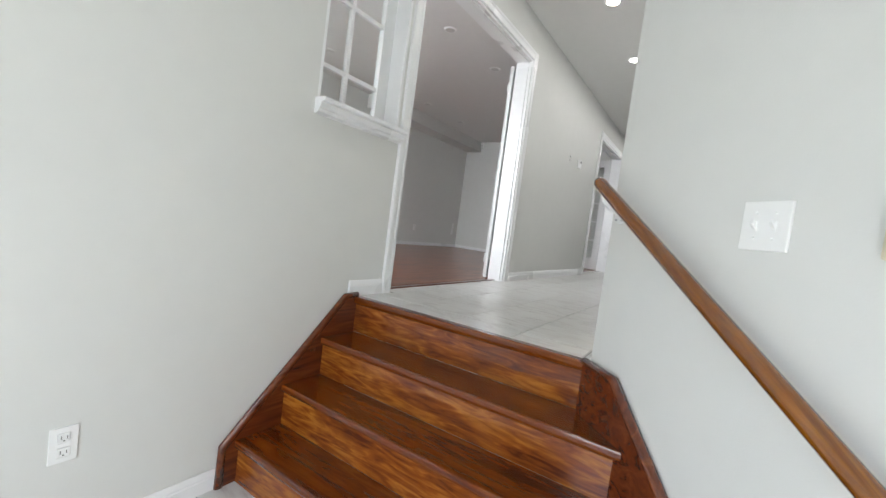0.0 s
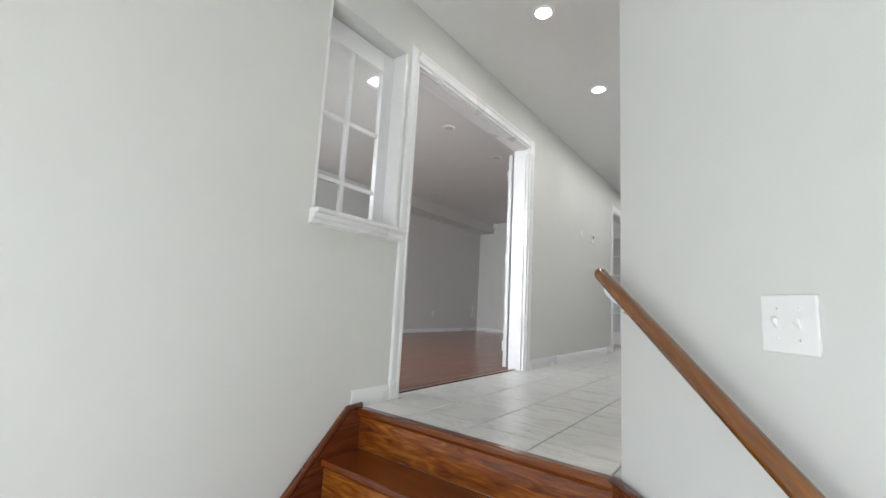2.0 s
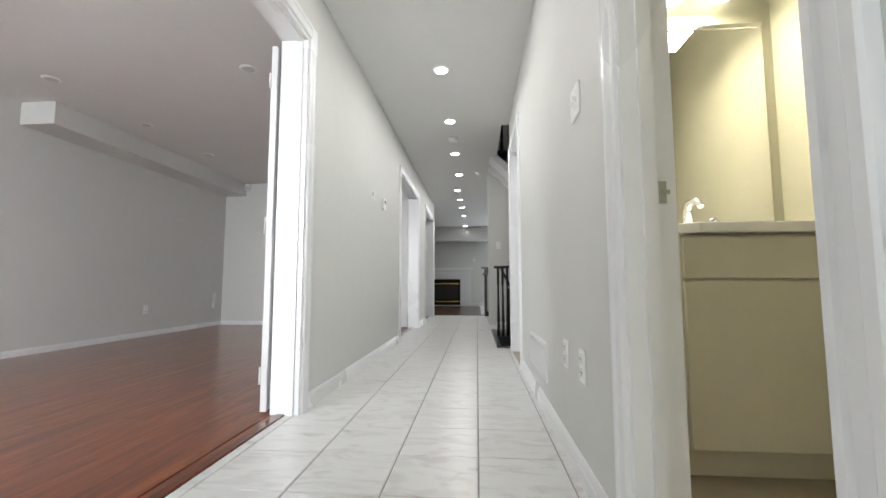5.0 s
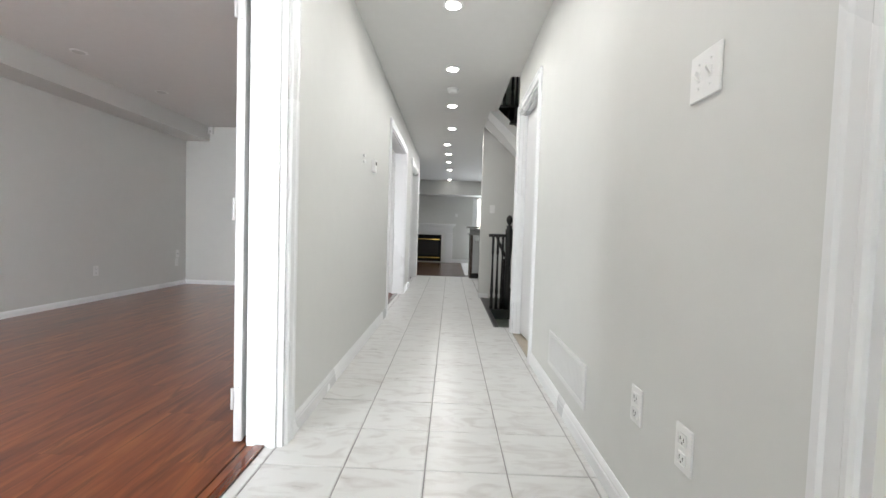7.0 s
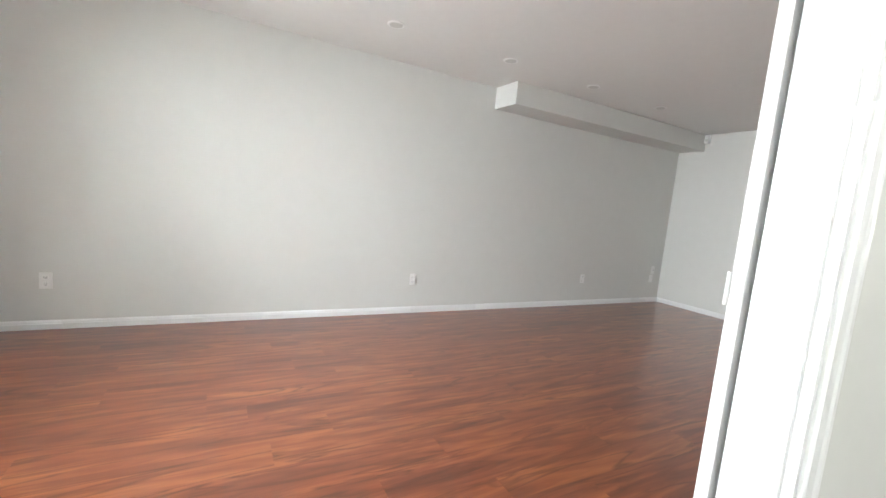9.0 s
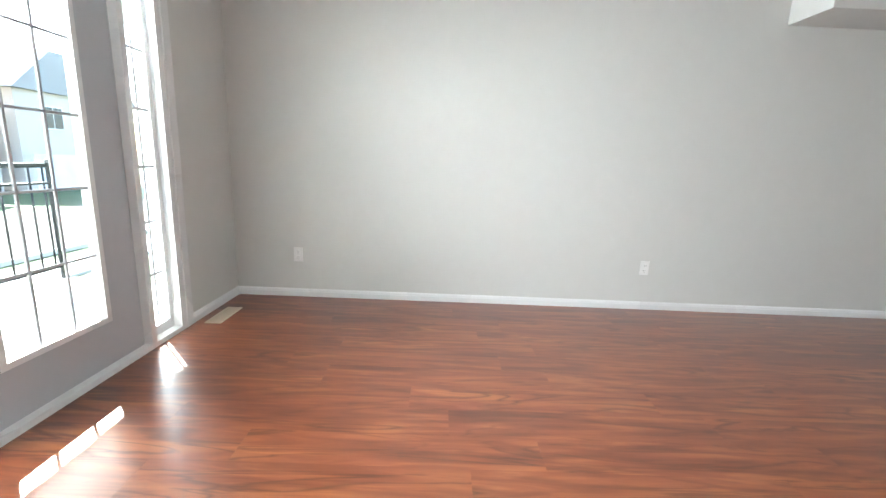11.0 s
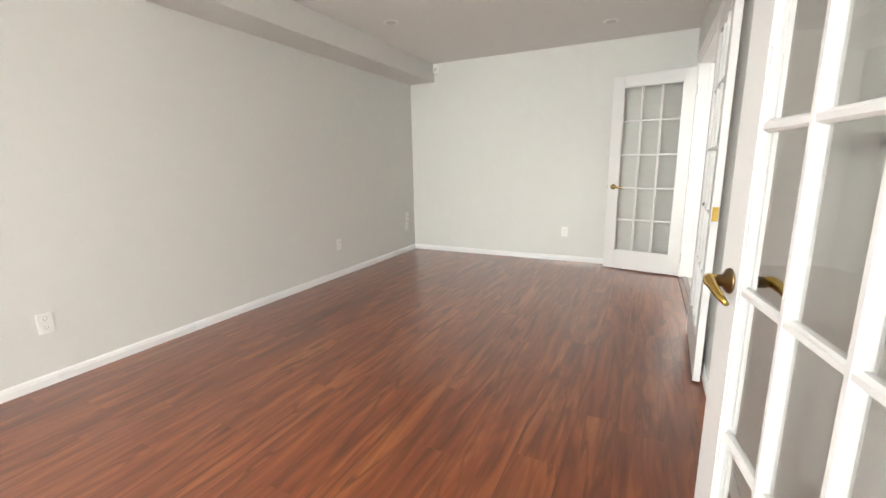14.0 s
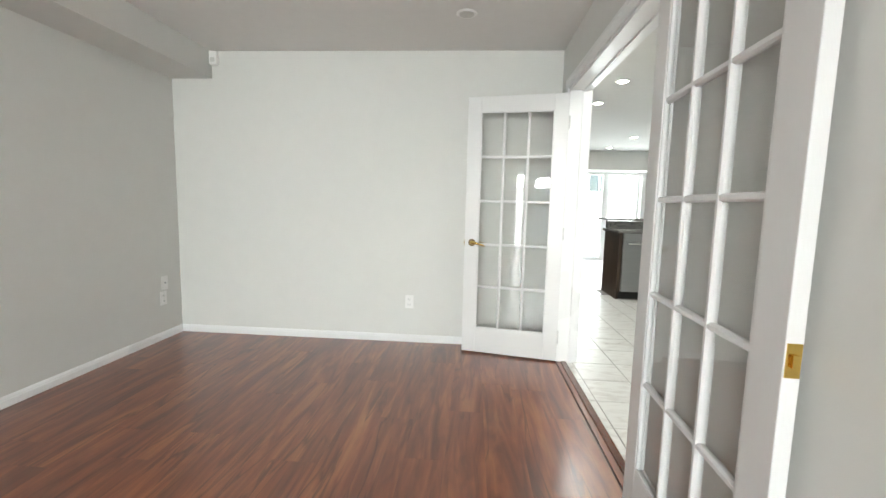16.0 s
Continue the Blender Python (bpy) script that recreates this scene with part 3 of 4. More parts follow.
for a, b in zip(cols, cols[1:]):
    for c, d in zip(rows_z, rows_z[1:]):
        p = part("pane", boxes(((xs + 0.015, a + 0.002, c + 0.002), (xs + 0.019, b - 0.002, d - 0.002))), GLASS, win)
        p.visible_shadow = False
sill = [(-0.02, 0.0), (0.066, 0.0), (0.07, -0.004), (0.07, -0.014), (0.066, -0.018), (0.044, -0.019), (0.042, -0.036), (0.036, -0.042), (0.028, -0.044), (0.026, -0.058), (0.014, -0.062), (0.0, -0.066), (0.0, -0.012), (-0.02, -0.012)]
part("sill", prism([(a, b * 1.12 + z0 + 0.008) for a, b in sill], 1, y0 - 0.008, O1[0] - 0.077), TRIM, win)

# ---------------------------------------------------------------- stairs
DS = -0.732      # diagonal wall: x + y
stairs = thing("staircase", pose(0.6, -2.3, FZ), "four glossy red-brown hardwood steps up to the hall", "stairs", kind="structure")
inv = stairs.matrix_world.inverted()


def stair_part(name, bm, material, label=""):
    bm.transform(inv)
    return part(name, bm, material, stairs, label)


YN, RUN, RISE = -2.035, 0.205, 0.19625
for i in range(4):
    yn, z = YN - RUN * i, -RISE * i
    yb = yn + (0.05 if i == 0 else RUN + 0.03)
    g = 0.027
    stair_part("tread", prism([(g, yn), (DS - yn, yn), (DS - yb, yb), (g, yb)], 2, z - 0.03, z + (0.002 if i == 0 else 0.0), bevel=0.008), TREAD)
    yr = yn + 0.025
    zb = z - RISE
    stair_part("riser", prism([(g, yr), (DS - yr, yr), (DS - yr - 0.018, yr + 0.018), (g, yr + 0.018)], 2, zb, z - 0.03), RISER, "lighter golden-brown riser board")
    stair_part("cove_moulding", prism([(yr, z - 0.03), (yr - 0.012, z - 0.03), (yr - 0.009, z - 0.038), (yr, z - 0.045)], 0, g, DS - yr), TREAD)
sk = [(-2.0, 0.004), (-2.085, 0.004), (-2.695, -0.61), (-2.695, FZ), (-2.0, FZ)]
stair_part("skirt_board", prism(sk, 0, 0.0, 0.024), STAIRY, "dark red-brown skirt board")
stair_part("skirt_cap", swept([(0.018, -2.0, 0.004), (0.018, -2.085, 0.004), (0.018, -2.695, -0.61), (0.018, -2.695, FZ)], 0.02, 0.014, n=10, up=(1, 0, 0)), STAIRY)
# the skirt on the diagonal wall: s runs along it, from the hall's corner
bm = prism([(-0.02, 0.004), (0.165, 0.004), (0.93, -0.61), (0.93, FZ), (-0.02, FZ)], 1, 0.0, 0.024)
dg = pose(1.302, -2.034, 0, 0, 0, -45) @ Matrix.Diagonal((1, -1, 1, 1))
bm.transform(dg)
bmesh.ops.recalc_face_normals(bm, faces=bm.faces)
stair_part("skirt_board", bm, STAIRY, "dark red-brown skirt board")
bm = swept([(-0.02, 0.018, 0.004), (0.165, 0.018, 0.004), (0.93, 0.018, -0.61), (0.93, 0.018, FZ)], 0.014, 0.02, n=10, up=(0, 1, 0))
bm.transform(dg)
bmesh.ops.recalc_face_normals(bm, faces=bm.faces)
stair_part("skirt_cap", bm, STAIRY)

# ---------------------------------------------------------------- stairwell and its rails
structure("stairwell_edge", boxes(((1.15, 3.27, -0.12), (2.5, 3.34, 0.004)), ((1.15, 3.34, -0.12), (1.2, 4.15, 0.004)), ((1.15, 2.3, -0.12), (1.2, 3.27, 0.004)), bevel=0.004), BLACKW,
          "dark stained wooden edge of the stairwell", "floor edge")
structure("landing_floor", boxes(((1.2, 3.34, -0.12), (2.5, 4.15, 0.0))), BLACKW, "dark stained wooden landing", "floor")


def baluster(h, r=0.014):
    return [(r * 1.25, 0), (r * 1.25, h * 0.16), (r * 0.8, h * 0.18), (r * 1.35, h * 0.22), (r * 1.1, h * 0.3), (r * 0.75, h * 0.6), (r * 0.7, h * 0.74), (r * 1.1, h * 0.77), (r, h * 0.8), (r, h)]


guard = thing("stair_guard", pose(1.2, 3.3, 0.004), "black turned wooden guard rail round the basement stairs", "railing")
part("top_rail", swept([(-0.04, 0, 0.905), (0.2, 0, 0.905)], 0.028, 0.02), BLACKW, guard)
for x in (0.015, 0.075, 0.135):
    part("baluster", turned(baluster(0.9, 0.016), pose(x, 0, 0), 12), BLACKW, guard)
part("baluster", turned(baluster(0.62, 0.016), pose(0.165, 0.05, 0), 12), BLACKW, guard)
part("sloping_rail", swept([(0.06, 0.02, 0.9), (0.08, 0.03, 0.84), (0.11, 0.04, 0.78), (0.2, 0.05, 0.6)], 0.02, 0.018), BLACKW, guard)
newel = thing("newel_post", pose(1.405, 3.3, 0.004), "black turned wooden newel post with a ball top", "newel post")
part("post", turned([(0.045, 0), (0.045, 0.25), (0.03, 0.28), (0.04, 0.33), (0.032, 0.6), (0.045, 0.78), (0.045, 0.98), (0.03, 1.0), (0.038, 1.03)], None, 16), BLACKW, newel)
part("finial", turned([(0.015, 1.03), (0.02, 1.05), (0.034, 1.07), (0.04, 1.1), (0.034, 1.13), (0.018, 1.15), (0.004, 1.16)], None, 16), BLACKW, newel)

flight = thing("upper_flight", pose(1.3, 3.7, 2.2), "black and white stair flight up to the next floor", "stairs", kind="structure")
finv = flight.matrix_world.inverted()


def fpart(name, bm, material):
    bm.transform(finv)
    return part(name, bm, material, flight)


fpart("soffit", prism([(1.06, 2.62), (1.06, 2.5), (2.5, 1.16), (2.5, 1.28)], 1, 3.42, 4.148), TRIM)
fpart("stringer", prism([(1.06, 2.62), (1.06, 2.5), (2.5, 1.16), (2.5, 1.3)], 1, 3.38, 3.42), TRIM)
for i in range(6):
    fpart("tread", boxes(((1.22 + 0.15 * i, 3.3, 2.47 - 0.19 * i), (1.5 + 0.15 * i, 4.14, 2.5 - 0.19 * i)), bevel=0.006), BLACKW)
    fpart("riser", boxes(((1.36 + 0.15 * i, 3.39, 2.31 - 0.19 * i), (1.375 + 0.15 * i, 4.14, 2.47 - 0.19 * i))), BLACKW)
    for k in range(2):
        fpart("baluster", turned(baluster(0.9, 0.016), pose(1.29 + 0.15 * i + 0.1 * k, 3.33, 2.5 - 0.19 * i), 10), BLACKW)

# ---------------------------------------------------------------- handrail
rail = thing("handrail", pose(1.235, -2.08, 0.688), "glossy golden-brown round wooden handrail with rounded end", "handrail")
d = Vector((0.61, -0.605, -0.538)).normalized()
L = 1.95
ends = [(-0.0, 0.004), (0.003, 0.013), (0.009, 0.018), (0.018, 0.0215), (0.03, 0.023)]
pts = [(a, 0, 0) for a, r in ends] + [(0.2 + 0.25 * k, 0, 0) for k in range(7)]
rad = [r for a, r in ends] + [0.023] * 7
bar = part("rail", swept(pts, rad, n=24), RAILW, rail)
bar.matrix_local = d.to_track_quat("X", "Z").to_matrix().to_4x4()
for s_ in (0.07, 1.5):
    q = d * s_
    n_ = Vector((0.7071, 0.7071, 0))
    b = part("bracket", joined(swept([tuple(q + Vector((0, 0, -0.022))), tuple(q + Vector((0, 0, -0.04)) + n_ * 0.005), tuple(q + Vector((0, 0, -0.062)) + n_ * 0.03), tuple(q + Vector((0, 0, -0.072)) + n_ * 0.072)],
                                     [0.012, 0.01, 0.01, 0.013], n=10), turned([(0.004, 0.016), (0.018, 0.012), (0.024, 0.006), (0.036, 0.004), (0.038, 0.0)],
                                     Matrix.Translation(q + Vector((0, 0, -0.077)) + n_ * 0.0785) @ Vector((-0.7071, -0.7071, 0)).to_track_quat("Z", "Y").to_matrix().to_4x4(), 24)), TRIM, rail, "white painted metal wall bracket")
    m_ = Matrix.Translation(q + Vector((0, 0, -0.077)) + n_ * 0.073) @ Vector((-0.7071, -0.7071, 0)).to_track_quat("Z", "Y").to_matrix().to_4x4()
    for ang in (20, 90, 160, 235, 305):
        a = radians(ang)
        part("screw", turned([(0.0045, -0.004), (0.0045, 0.003), (0.003, 0.005)], m_ @ pose(0.029 * math.cos(a), 0.029 * math.sin(a), 0), 10), STEEL, b)

# ---------------------------------------------------------------- wall plates; built facing -y with their back at y = 0


def at_wall(x, y, z, facing):
    """facing: the compass turn of a plate that looks along -y when 0."""
    return pose(x, y, z, 0, 0, facing)


def outlet(m, label="white duplex wall outlet with cover plate", group="wall outlets"):
    o = thing("wall_outlet", m, label, "outlet", group)
    part("cover_plate", boxes(((-0.036, -0.006, -0.058), (0.036, 0, 0.058)), bevel=0.0025), PLASTIC, o)
    for z in (-0.024, 0.024):
        r = part("receptacle", boxes(((-0.017, -0.009, z - 0.016), (0.017, -0.0055, z + 0.016)), bevel=0.004), PLASTIC, o)
        part("slot", boxes(((-0.0085, -0.0096, z - 0.004), (-0.0065, -0.0088, z + 0.007))), DARK, r)
        part("slot", boxes(((0.0065, -0.0096, z - 0.004), (0.0085, -0.0088, z + 0.006))), DARK, r)
        part("slot", boxes(((-0.002, -0.0096, z - 0.011), (0.002, -0.0088, z - 0.007))), DARK, r)
    return o


def switch(m, gangs, label):
    w = 0.036 + 0.023 * (gangs - 1)
    o = thing("light_switch", m, label, "light switch", "light switches")
    part("cover_plate", boxes(((-w, -0.007, -0.058), (w, 0, 0.058)), bevel=0.003), PLASTIC, o)
    for k in range(gangs):
        x = 0.046 * (k - (gangs - 1) / 2)
        part("collar", boxes(((x - 0.006, -0.0085, -0.013), (x + 0.006, -0.0065, 0.013)), bevel=0.001), PLASTIC, o)
        part("toggle", prism([(-0.0075, -0.009), (-0.02, 0.009 if k % 2 else 0.004), (-0.018, 0.014), (-0.0075, 0.009)], 0, x - 0.004, x + 0.004, bevel=0.001), PLASTIC, o)
        for z in (-0.03, 0.03):
            part("screw", turned([(0.003, 0.0), (0.003, 0.002), (0.0018, 0.003)], pose(x, -0.0065, z, 90), 8), PLASTIC, o)
    return o


switch(at_wall(1.722, -2.454, 0.543, -45), 2, "white two-toggle light switch on the stair wall")
switch(at_wall(HX, -0.76, 1.335, -90), 2, "white two-toggle light switch on the hall wall")
switch(at_wall(1.27, 4.15, 1.28, 0), 1, "white single toggle switch above the guard rail")
box_ = thing("wall_box", at_wall(1.922, -2.654, 0.545, -45), "small beige plastic box on the stair wall", "intercom")
part("housing", boxes(((-0.045, -0.03, -0.06), (0.045, 0, 0.06)), bevel=0.008), BEIGE, box_)
part("grille", boxes(*[((-0.03, -0.032, -0.03 + 0.012 * k), (0.03, -0.0295, -0.025 + 0.012 * k)) for k in range(6)]), BEIGE, box_)
outlet(at_wall(0, -3.215, -0.40, 90), "white duplex outlet low on the foyer wall")
outlet(at_wall(HX, -0.49, 0.40, -90))
outlet(at_wall(HX, -0.755, 0.40, -90))
for y in (-2.355, 0.477, 2.93):
    outlet(at_wall(RX, y, 0.352, 90))
outlet(at_wall(RX, 4.35, 0.352, 90))
cable = thing("cable_plate", at_wall(RX, 4.37, 0.48, 90), "white blank cable plate above a wall outlet", "wall plate")
part("cover_plate", boxes(((-0.036, -0.006, -0.058), (0.036, 0, 0.058)), bevel=0.0025), PLASTIC, cable)
part("socket", turned([(0.008, 0.0), (0.008, 0.006), (0.005, 0.012)], pose(0, -0.005, 0, 90), 12), STEEL, cable)
outlet(at_wall(-1.36, RY1, 0.355, 0))
outlet(at_wall(-T, 1.70, 0.34, -90))
thermostat = thing("thermostat", at_wall(0, 1.77, 1.478, 90), "white wall thermostat with a small display", "thermostat")
part("housing", boxes(((-0.04, -0.028, -0.055), (0.04, 0, 0.055)), bevel=0.006), PLASTIC, thermostat)
part("display", boxes(((-0.022, -0.03, 0.005), (0.022, -0.0275, 0.035)), bevel=0.001), DGLASS, thermostat)
part("button", boxes(((-0.012, -0.031, -0.03), (0.012, -0.0275, -0.018)), bevel=0.001), PLASTIC, thermostat)
sensor = thing("door_chime", at_wall(0, 1.38, 1.475, 90), "two tiny white wall sensors", "sensor")
part("button", turned([(0.014, 0), (0.014, 0.012), (0.009, 0.016)], pose(0, 0, 0.022, 90), 16), PLASTIC, sensor)
part("button", turned([(0.014, 0), (0.014, 0.012), (0.009, 0.016)], pose(0, 0, -0.022, 90), 16), PLASTIC, sensor)

VENTM = mat("painted_grille", (0.72, 0.72, 0.71), 0.4, grain=0.01)
vent = thing("wall_vent", at_wall(HX, 0.32, 0.27, -90), "white slatted return-air grille low on the wall", "vent")
part("frame", joined(boxes(((-0.33, -0.008, -0.1), (0.33, 0, -0.078)), ((-0.33, -0.008, 0.078), (0.33, 0, 0.1)), ((-0.33, -0.0075, -0.078), (-0.305, 0, 0.078)), ((0.305, -0.0075, -0.078), (0.33, 0, 0.078)))), VENTM, vent)
part("backing", boxes(((-0.305, -0.002, -0.078), (0.305, 0, 0.078))), mat("vent_shadow", (0.5, 0.5, 0.49), 0.7, grain=0.05), vent)
for k in range(30):
    x = -0.297 + 0.0205 * k
    part("slat", boxes(((x - 0.006, -0.0065, -0.078), (x + 0.006, -0.003, 0.078))), VENTM, vent)

register = thing("floor_register", pose(-2.95, -2.725, 0.0), "beige metal floor register by the balcony door", "floor vent")
part("frame", boxes(((-0.155, -0.055, 0), (0.155, -0.042, 0.006)), ((-0.155, 0.042, 0), (0.155, 0.055, 0.006)), ((-0.155, -0.042, 0), (-0.14, 0.042, 0.0055)), ((0.14, -0.042, 0), (0.155, 0.042, 0.0055))), BEIGE, register)
for k in range(14):
    part("louvre", boxes(((-0.135 + 0.02 * k, -0.042, 0.0), (-0.123 + 0.02 * k, 0.042, 0.005))), BEIGE, register)

corner_box = thing("alarm_sensor", pose(-3.045, RY1, 2.375), "small white corner alarm sensor under the ceiling", "sensor")
part("housing", boxes(((-0.032, -0.045, -0.055), (0.032, 0, 0.055)), bevel=0.01), PLASTIC, corner_box)
part("lens", boxes(((-0.02, -0.049, -0.035), (0.02, -0.044, 0.0)), bevel=0.002), OFFLENS, corner_box)

# ---------------------------------------------------------------- ceiling lights


def pot(x, y, lit, group):
    o = thing("pot_light", pose(x, y, H), "lit round recessed pot light in the ceiling" if lit else "unlit round recessed pot light in the ceiling", "ceiling light", group)
    part("trim_ring", turned([(0.05, -0.004), (0.053, -0.008), (0.06, -0.007), (0.067, -0.002), (0.067, 0.0)], None, 28), PLASTIC, o)
    part("lens", turned([(0.044, -0.0095), (0.049, -0.007), (0.049, -0.003)], None, 28), LED if lit else OFFLENS, o)
    return o


for y, x in ((-1.27, 0.645), (-0.148, 0.66), (1.011, 0.655), (2.085, 0.658), (3.2, 0.657), (4.27, 0.66), (5.37, 0.58), (6.24, 0.6), (7.14, 0.6), (8.26, 0.61), (10.1, 0.61)):
    pot(x, y, True, "lit hall pot lights")
    if y < 9:
        lamp("pot_lamp", "AREA", pose(x, y, H - 0.02), HALLW, (1.0, 0.975, 0.94), size=0.11)
for x, y in ((1.9, 5.6), (1.9, 7.1), (1.9, 8.6), (1.9, 9.9), (2.9, 9.9), (2.9, 7.1)):
    pot(x, y, True, "lit kitchen pot lights")
for x, ys in ((-0.915, (-0.17, 0.86, 1.9, 2.95, 3.92)), (-2.69, (-1.2, -0.19, 0.88, 1.904, 2.964))):
    for y in ys:
        pot(x, y, False, "unlit living-room pot lights")
alarm = thing("smoke_detector", pose(0.665, 2.614, H), "round white smoke detector on the ceiling", "smoke detector")
part("base", turned([(0.06, -0.012), (0.065, -0.01), (0.065, 0.0)], None, 28), PLASTIC, alarm)
part("cover", turned([(0.03, -0.045), (0.05, -0.038), (0.056, -0.022), (0.056, -0.012)], None, 28), PLASTIC, alarm)

# ---------------------------------------------------------------- French doors; hinge at the origin, leaf along +x, thickness along y


def french_door(m, width, label, mirrored=False, hgt=2.03):
    o = thing("french_door", m, label, "door", "white French doors")
    w, t, z0, z1 = width, 0.017, 0.012, hgt
    st, tr, br = 0.105, 0.115, 0.2
    part("stile", boxes(((0.003, -t, z0), (st, t, z1)), bevel=0.003), DOORW, o)
    part("stile", boxes(((w - st, -t, z0), (w, t, z1)), bevel=0.003), DOORW, o)
    part("top_rail", boxes(((st, -t + 0.001, z1 - tr), (w - st, t - 0.001, z1)), bevel=0.002), DOORW, o)
    part("bottom_rail", boxes(((st, -t + 0.001, z0), (w - st, t - 0.001, z0 + br)), bevel=0.002), DOORW, o)
    xs_ = [st + (w - 2 * st) * k / 3 for k in range(4)]
    zs = [z0 + br + (z1 - tr - z0 - br) * k / 5 for k in range(6)]
    def bar(a, b, vert):
        h = 0.011
        if vert:
            sec = [(a - h, -0.006), (a - h * 0.5, -t + 0.003), (a + h * 0.5, -t + 0.003), (a + h, -0.006), (a + h, 0.006), (a + h * 0.5, t - 0.003), (a - h * 0.5, t - 0.003), (a - h, 0.006)]
            return prism(sec, 2, zs[0], zs[-1])
        sec = [(-0.006, a - h), (-t + 0.004, a - h * 0.5), (-t + 0.004, a + h * 0.5), (-0.006, a + h), (0.006, a + h), (t - 0.004, a + h * 0.5), (t - 0.004, a - h * 0.5), (0.006, a - h)]
        return prism(sec, 0, xs_[0], xs_[-1])
    for x in xs_[1:-1]:
        part("muntin", bar(x, 0, True), DOORW, o)
    for z in zs[1:-1]:
        part("muntin", bar(z, 0, False), DOORW, o)
    bead = boxes(*[s for sd in (-1, 1) for s in (
        ((xs_[0] - 0.001, min(sd * 0.006, sd * 0.014), zs[0]), (xs_[0] + 0.009, max(sd * 0.006, sd * 0.014), zs[-1])),
        ((xs_[-1] - 0.009, min(sd * 0.006, sd * 0.014), zs[0]), (xs_[-1] + 0.001, max(sd * 0.006, sd * 0.014), zs[-1])),
        ((xs_[0] + 0.009, min(sd * 0.006, sd * 0.014), zs[0] - 0.001), (xs_[-1] - 0.009, max(sd * 0.006, sd * 0.014), zs[0] + 0.009)),
        ((xs_[0] + 0.009, min(sd * 0.006, sd * 0.014), zs[-1] - 0.009), (xs_[-1] - 0.009, max(sd * 0.006, sd * 0.014), zs[-1] + 0.001)))])
    part("glazing_bead", bead, DOORW, o)
    for a, b in zip(xs_, xs_[1:]):
        for c, e in zip(zs, zs[1:]):
            p = part("pane", boxes(((a + 0.003, -0.002, c + 0.003), (b - 0.003, 0.002, e - 0.003))), FGLASS, o)
            p.visible_shadow = False
    for z in (0.2, 1.0, 1.82):
        part("hinge", joined(turned([(0.006, z - 0.045), (0.006, z + 0.045)], pose(-0.002, 0.02, 0), 10), boxes(((-0.0005, -0.014, z - 0.045), (0.0035, 0.018, z + 0.045)))), DOORW, o)
    return o


def lever(o, w, z=0.905, mirrored=False):
    """A brass lever set through the lock stile."""
    for sd in (-1, 1):
        k = part("handle", swept([(w - 0.06, sd * 0.03, z), (w - 0.059, sd * 0.05, z + 0.002), (w - 0.062, sd * 0.06, z + 0.003), (w - 0.075, sd * 0.063, z + 0.002), (w - 0.11, sd * 0.064, z - 0.003),
                                  (w - 0.145, sd * 0.062, z - 0.012), (w - 0.17, sd * 0.056, z - 0.022)],
                                 [0.011, 0.012, 0.013, 0.0125, 0.0105, 0.009, 0.005], [0.011, 0.012, 0.013, 0.0125, 0.009, 0.008, 0.005], n=14), BRASS, o, "polished brass lever handle")
        part("rose", turned([(0.029, 0), (0.029, 0.003), (0.027, 0.007), (0.021, 0.009), (0.019, 0.012), (0.014, 0.014), (0.0125, 0.034)],
                            Matrix.Translation((w - 0.06, sd * 0.017, z)) @ Vector((0, sd, 0)).to_track_quat("Z", "Y").to_matrix().to_4x4(), 24), BRONZE, k, "antique bronze round rose")
    part("latch_plate", boxes(((w - 0.0005, -0.012, z - 0.03), (w + 0.0015, 0.012, z + 0.03)), ((w, -0.006, z - 0.008), (w + 0.008, 0.006, z + 0.008))), BRASS, o)


def hinged(hx, hy, ex, ey):
    return pose(hx, hy, 0, 0, 0, math.degrees(math.atan2(ey - hy, ex - hx)))


d1 = french_door(hinged(-T - 0.045, -0.088, -0.32, 0.665), 0.76, "white fifteen-pane French door folded back into the room")
lever(d1, 0.76)
d2 = french_door(hinged(-T - 0.018, 2.715, -0.198, 1.915), 0.8, "white fifteen-pane French door folded flat along the wall")
part("latch_plate", boxes(((0.7995, -0.014, 0.875), (0.802, 0.014, 0.945)), ((0.801, -0.006, 0.897), (0.809, 0.006, 0.923))), BRASS, d2, "brass latch plate")
d3 = french_door(hinged(-T - 0.0, 4.255, -0.888, 4.4), 0.755, "white fifteen-pane French door standing open by the end wall")
lever(d3, 0.755)

# side door off the hall
sd = thing("side_door", hinged(HX + 0.085, SD[1] - 0.02, HX + 0.13, SD[0] + 0.1), "plain white hinged door left slightly ajar", "door")
part("leaf", boxes(((0.003, -0.018, 0.012), (0.79, 0.018, 2.02)), bevel=0.003), DOORW, sd)
part("knob", turned([(0.03, 0), (0.03, 0.004), (0.012, 0.01), (0.012, 0.03), (0.028, 0.045), (0.028, 0.06), (0.012, 0.07)], Matrix.Translation((0.73, 0.018, 0.93)) @ Vector((0, 1, 0)).to_track_quat("Z", "Y").to_matrix().to_4x4(), 18), BRASS, sd)

# ---------------------------------------------------------------- balcony door unit
fy = RY0
unit = thing("door_1", pose(-1.88, fy, 0), "grey-white glazed balcony door between two tall sidelights", "balcony door", kind="structure")
uinv = unit.matrix_world.inverted()


def up_(name, bm, material, parent=None, label=""):
    bm.transform(uinv)
    return part(name, bm, material, parent or unit, label)


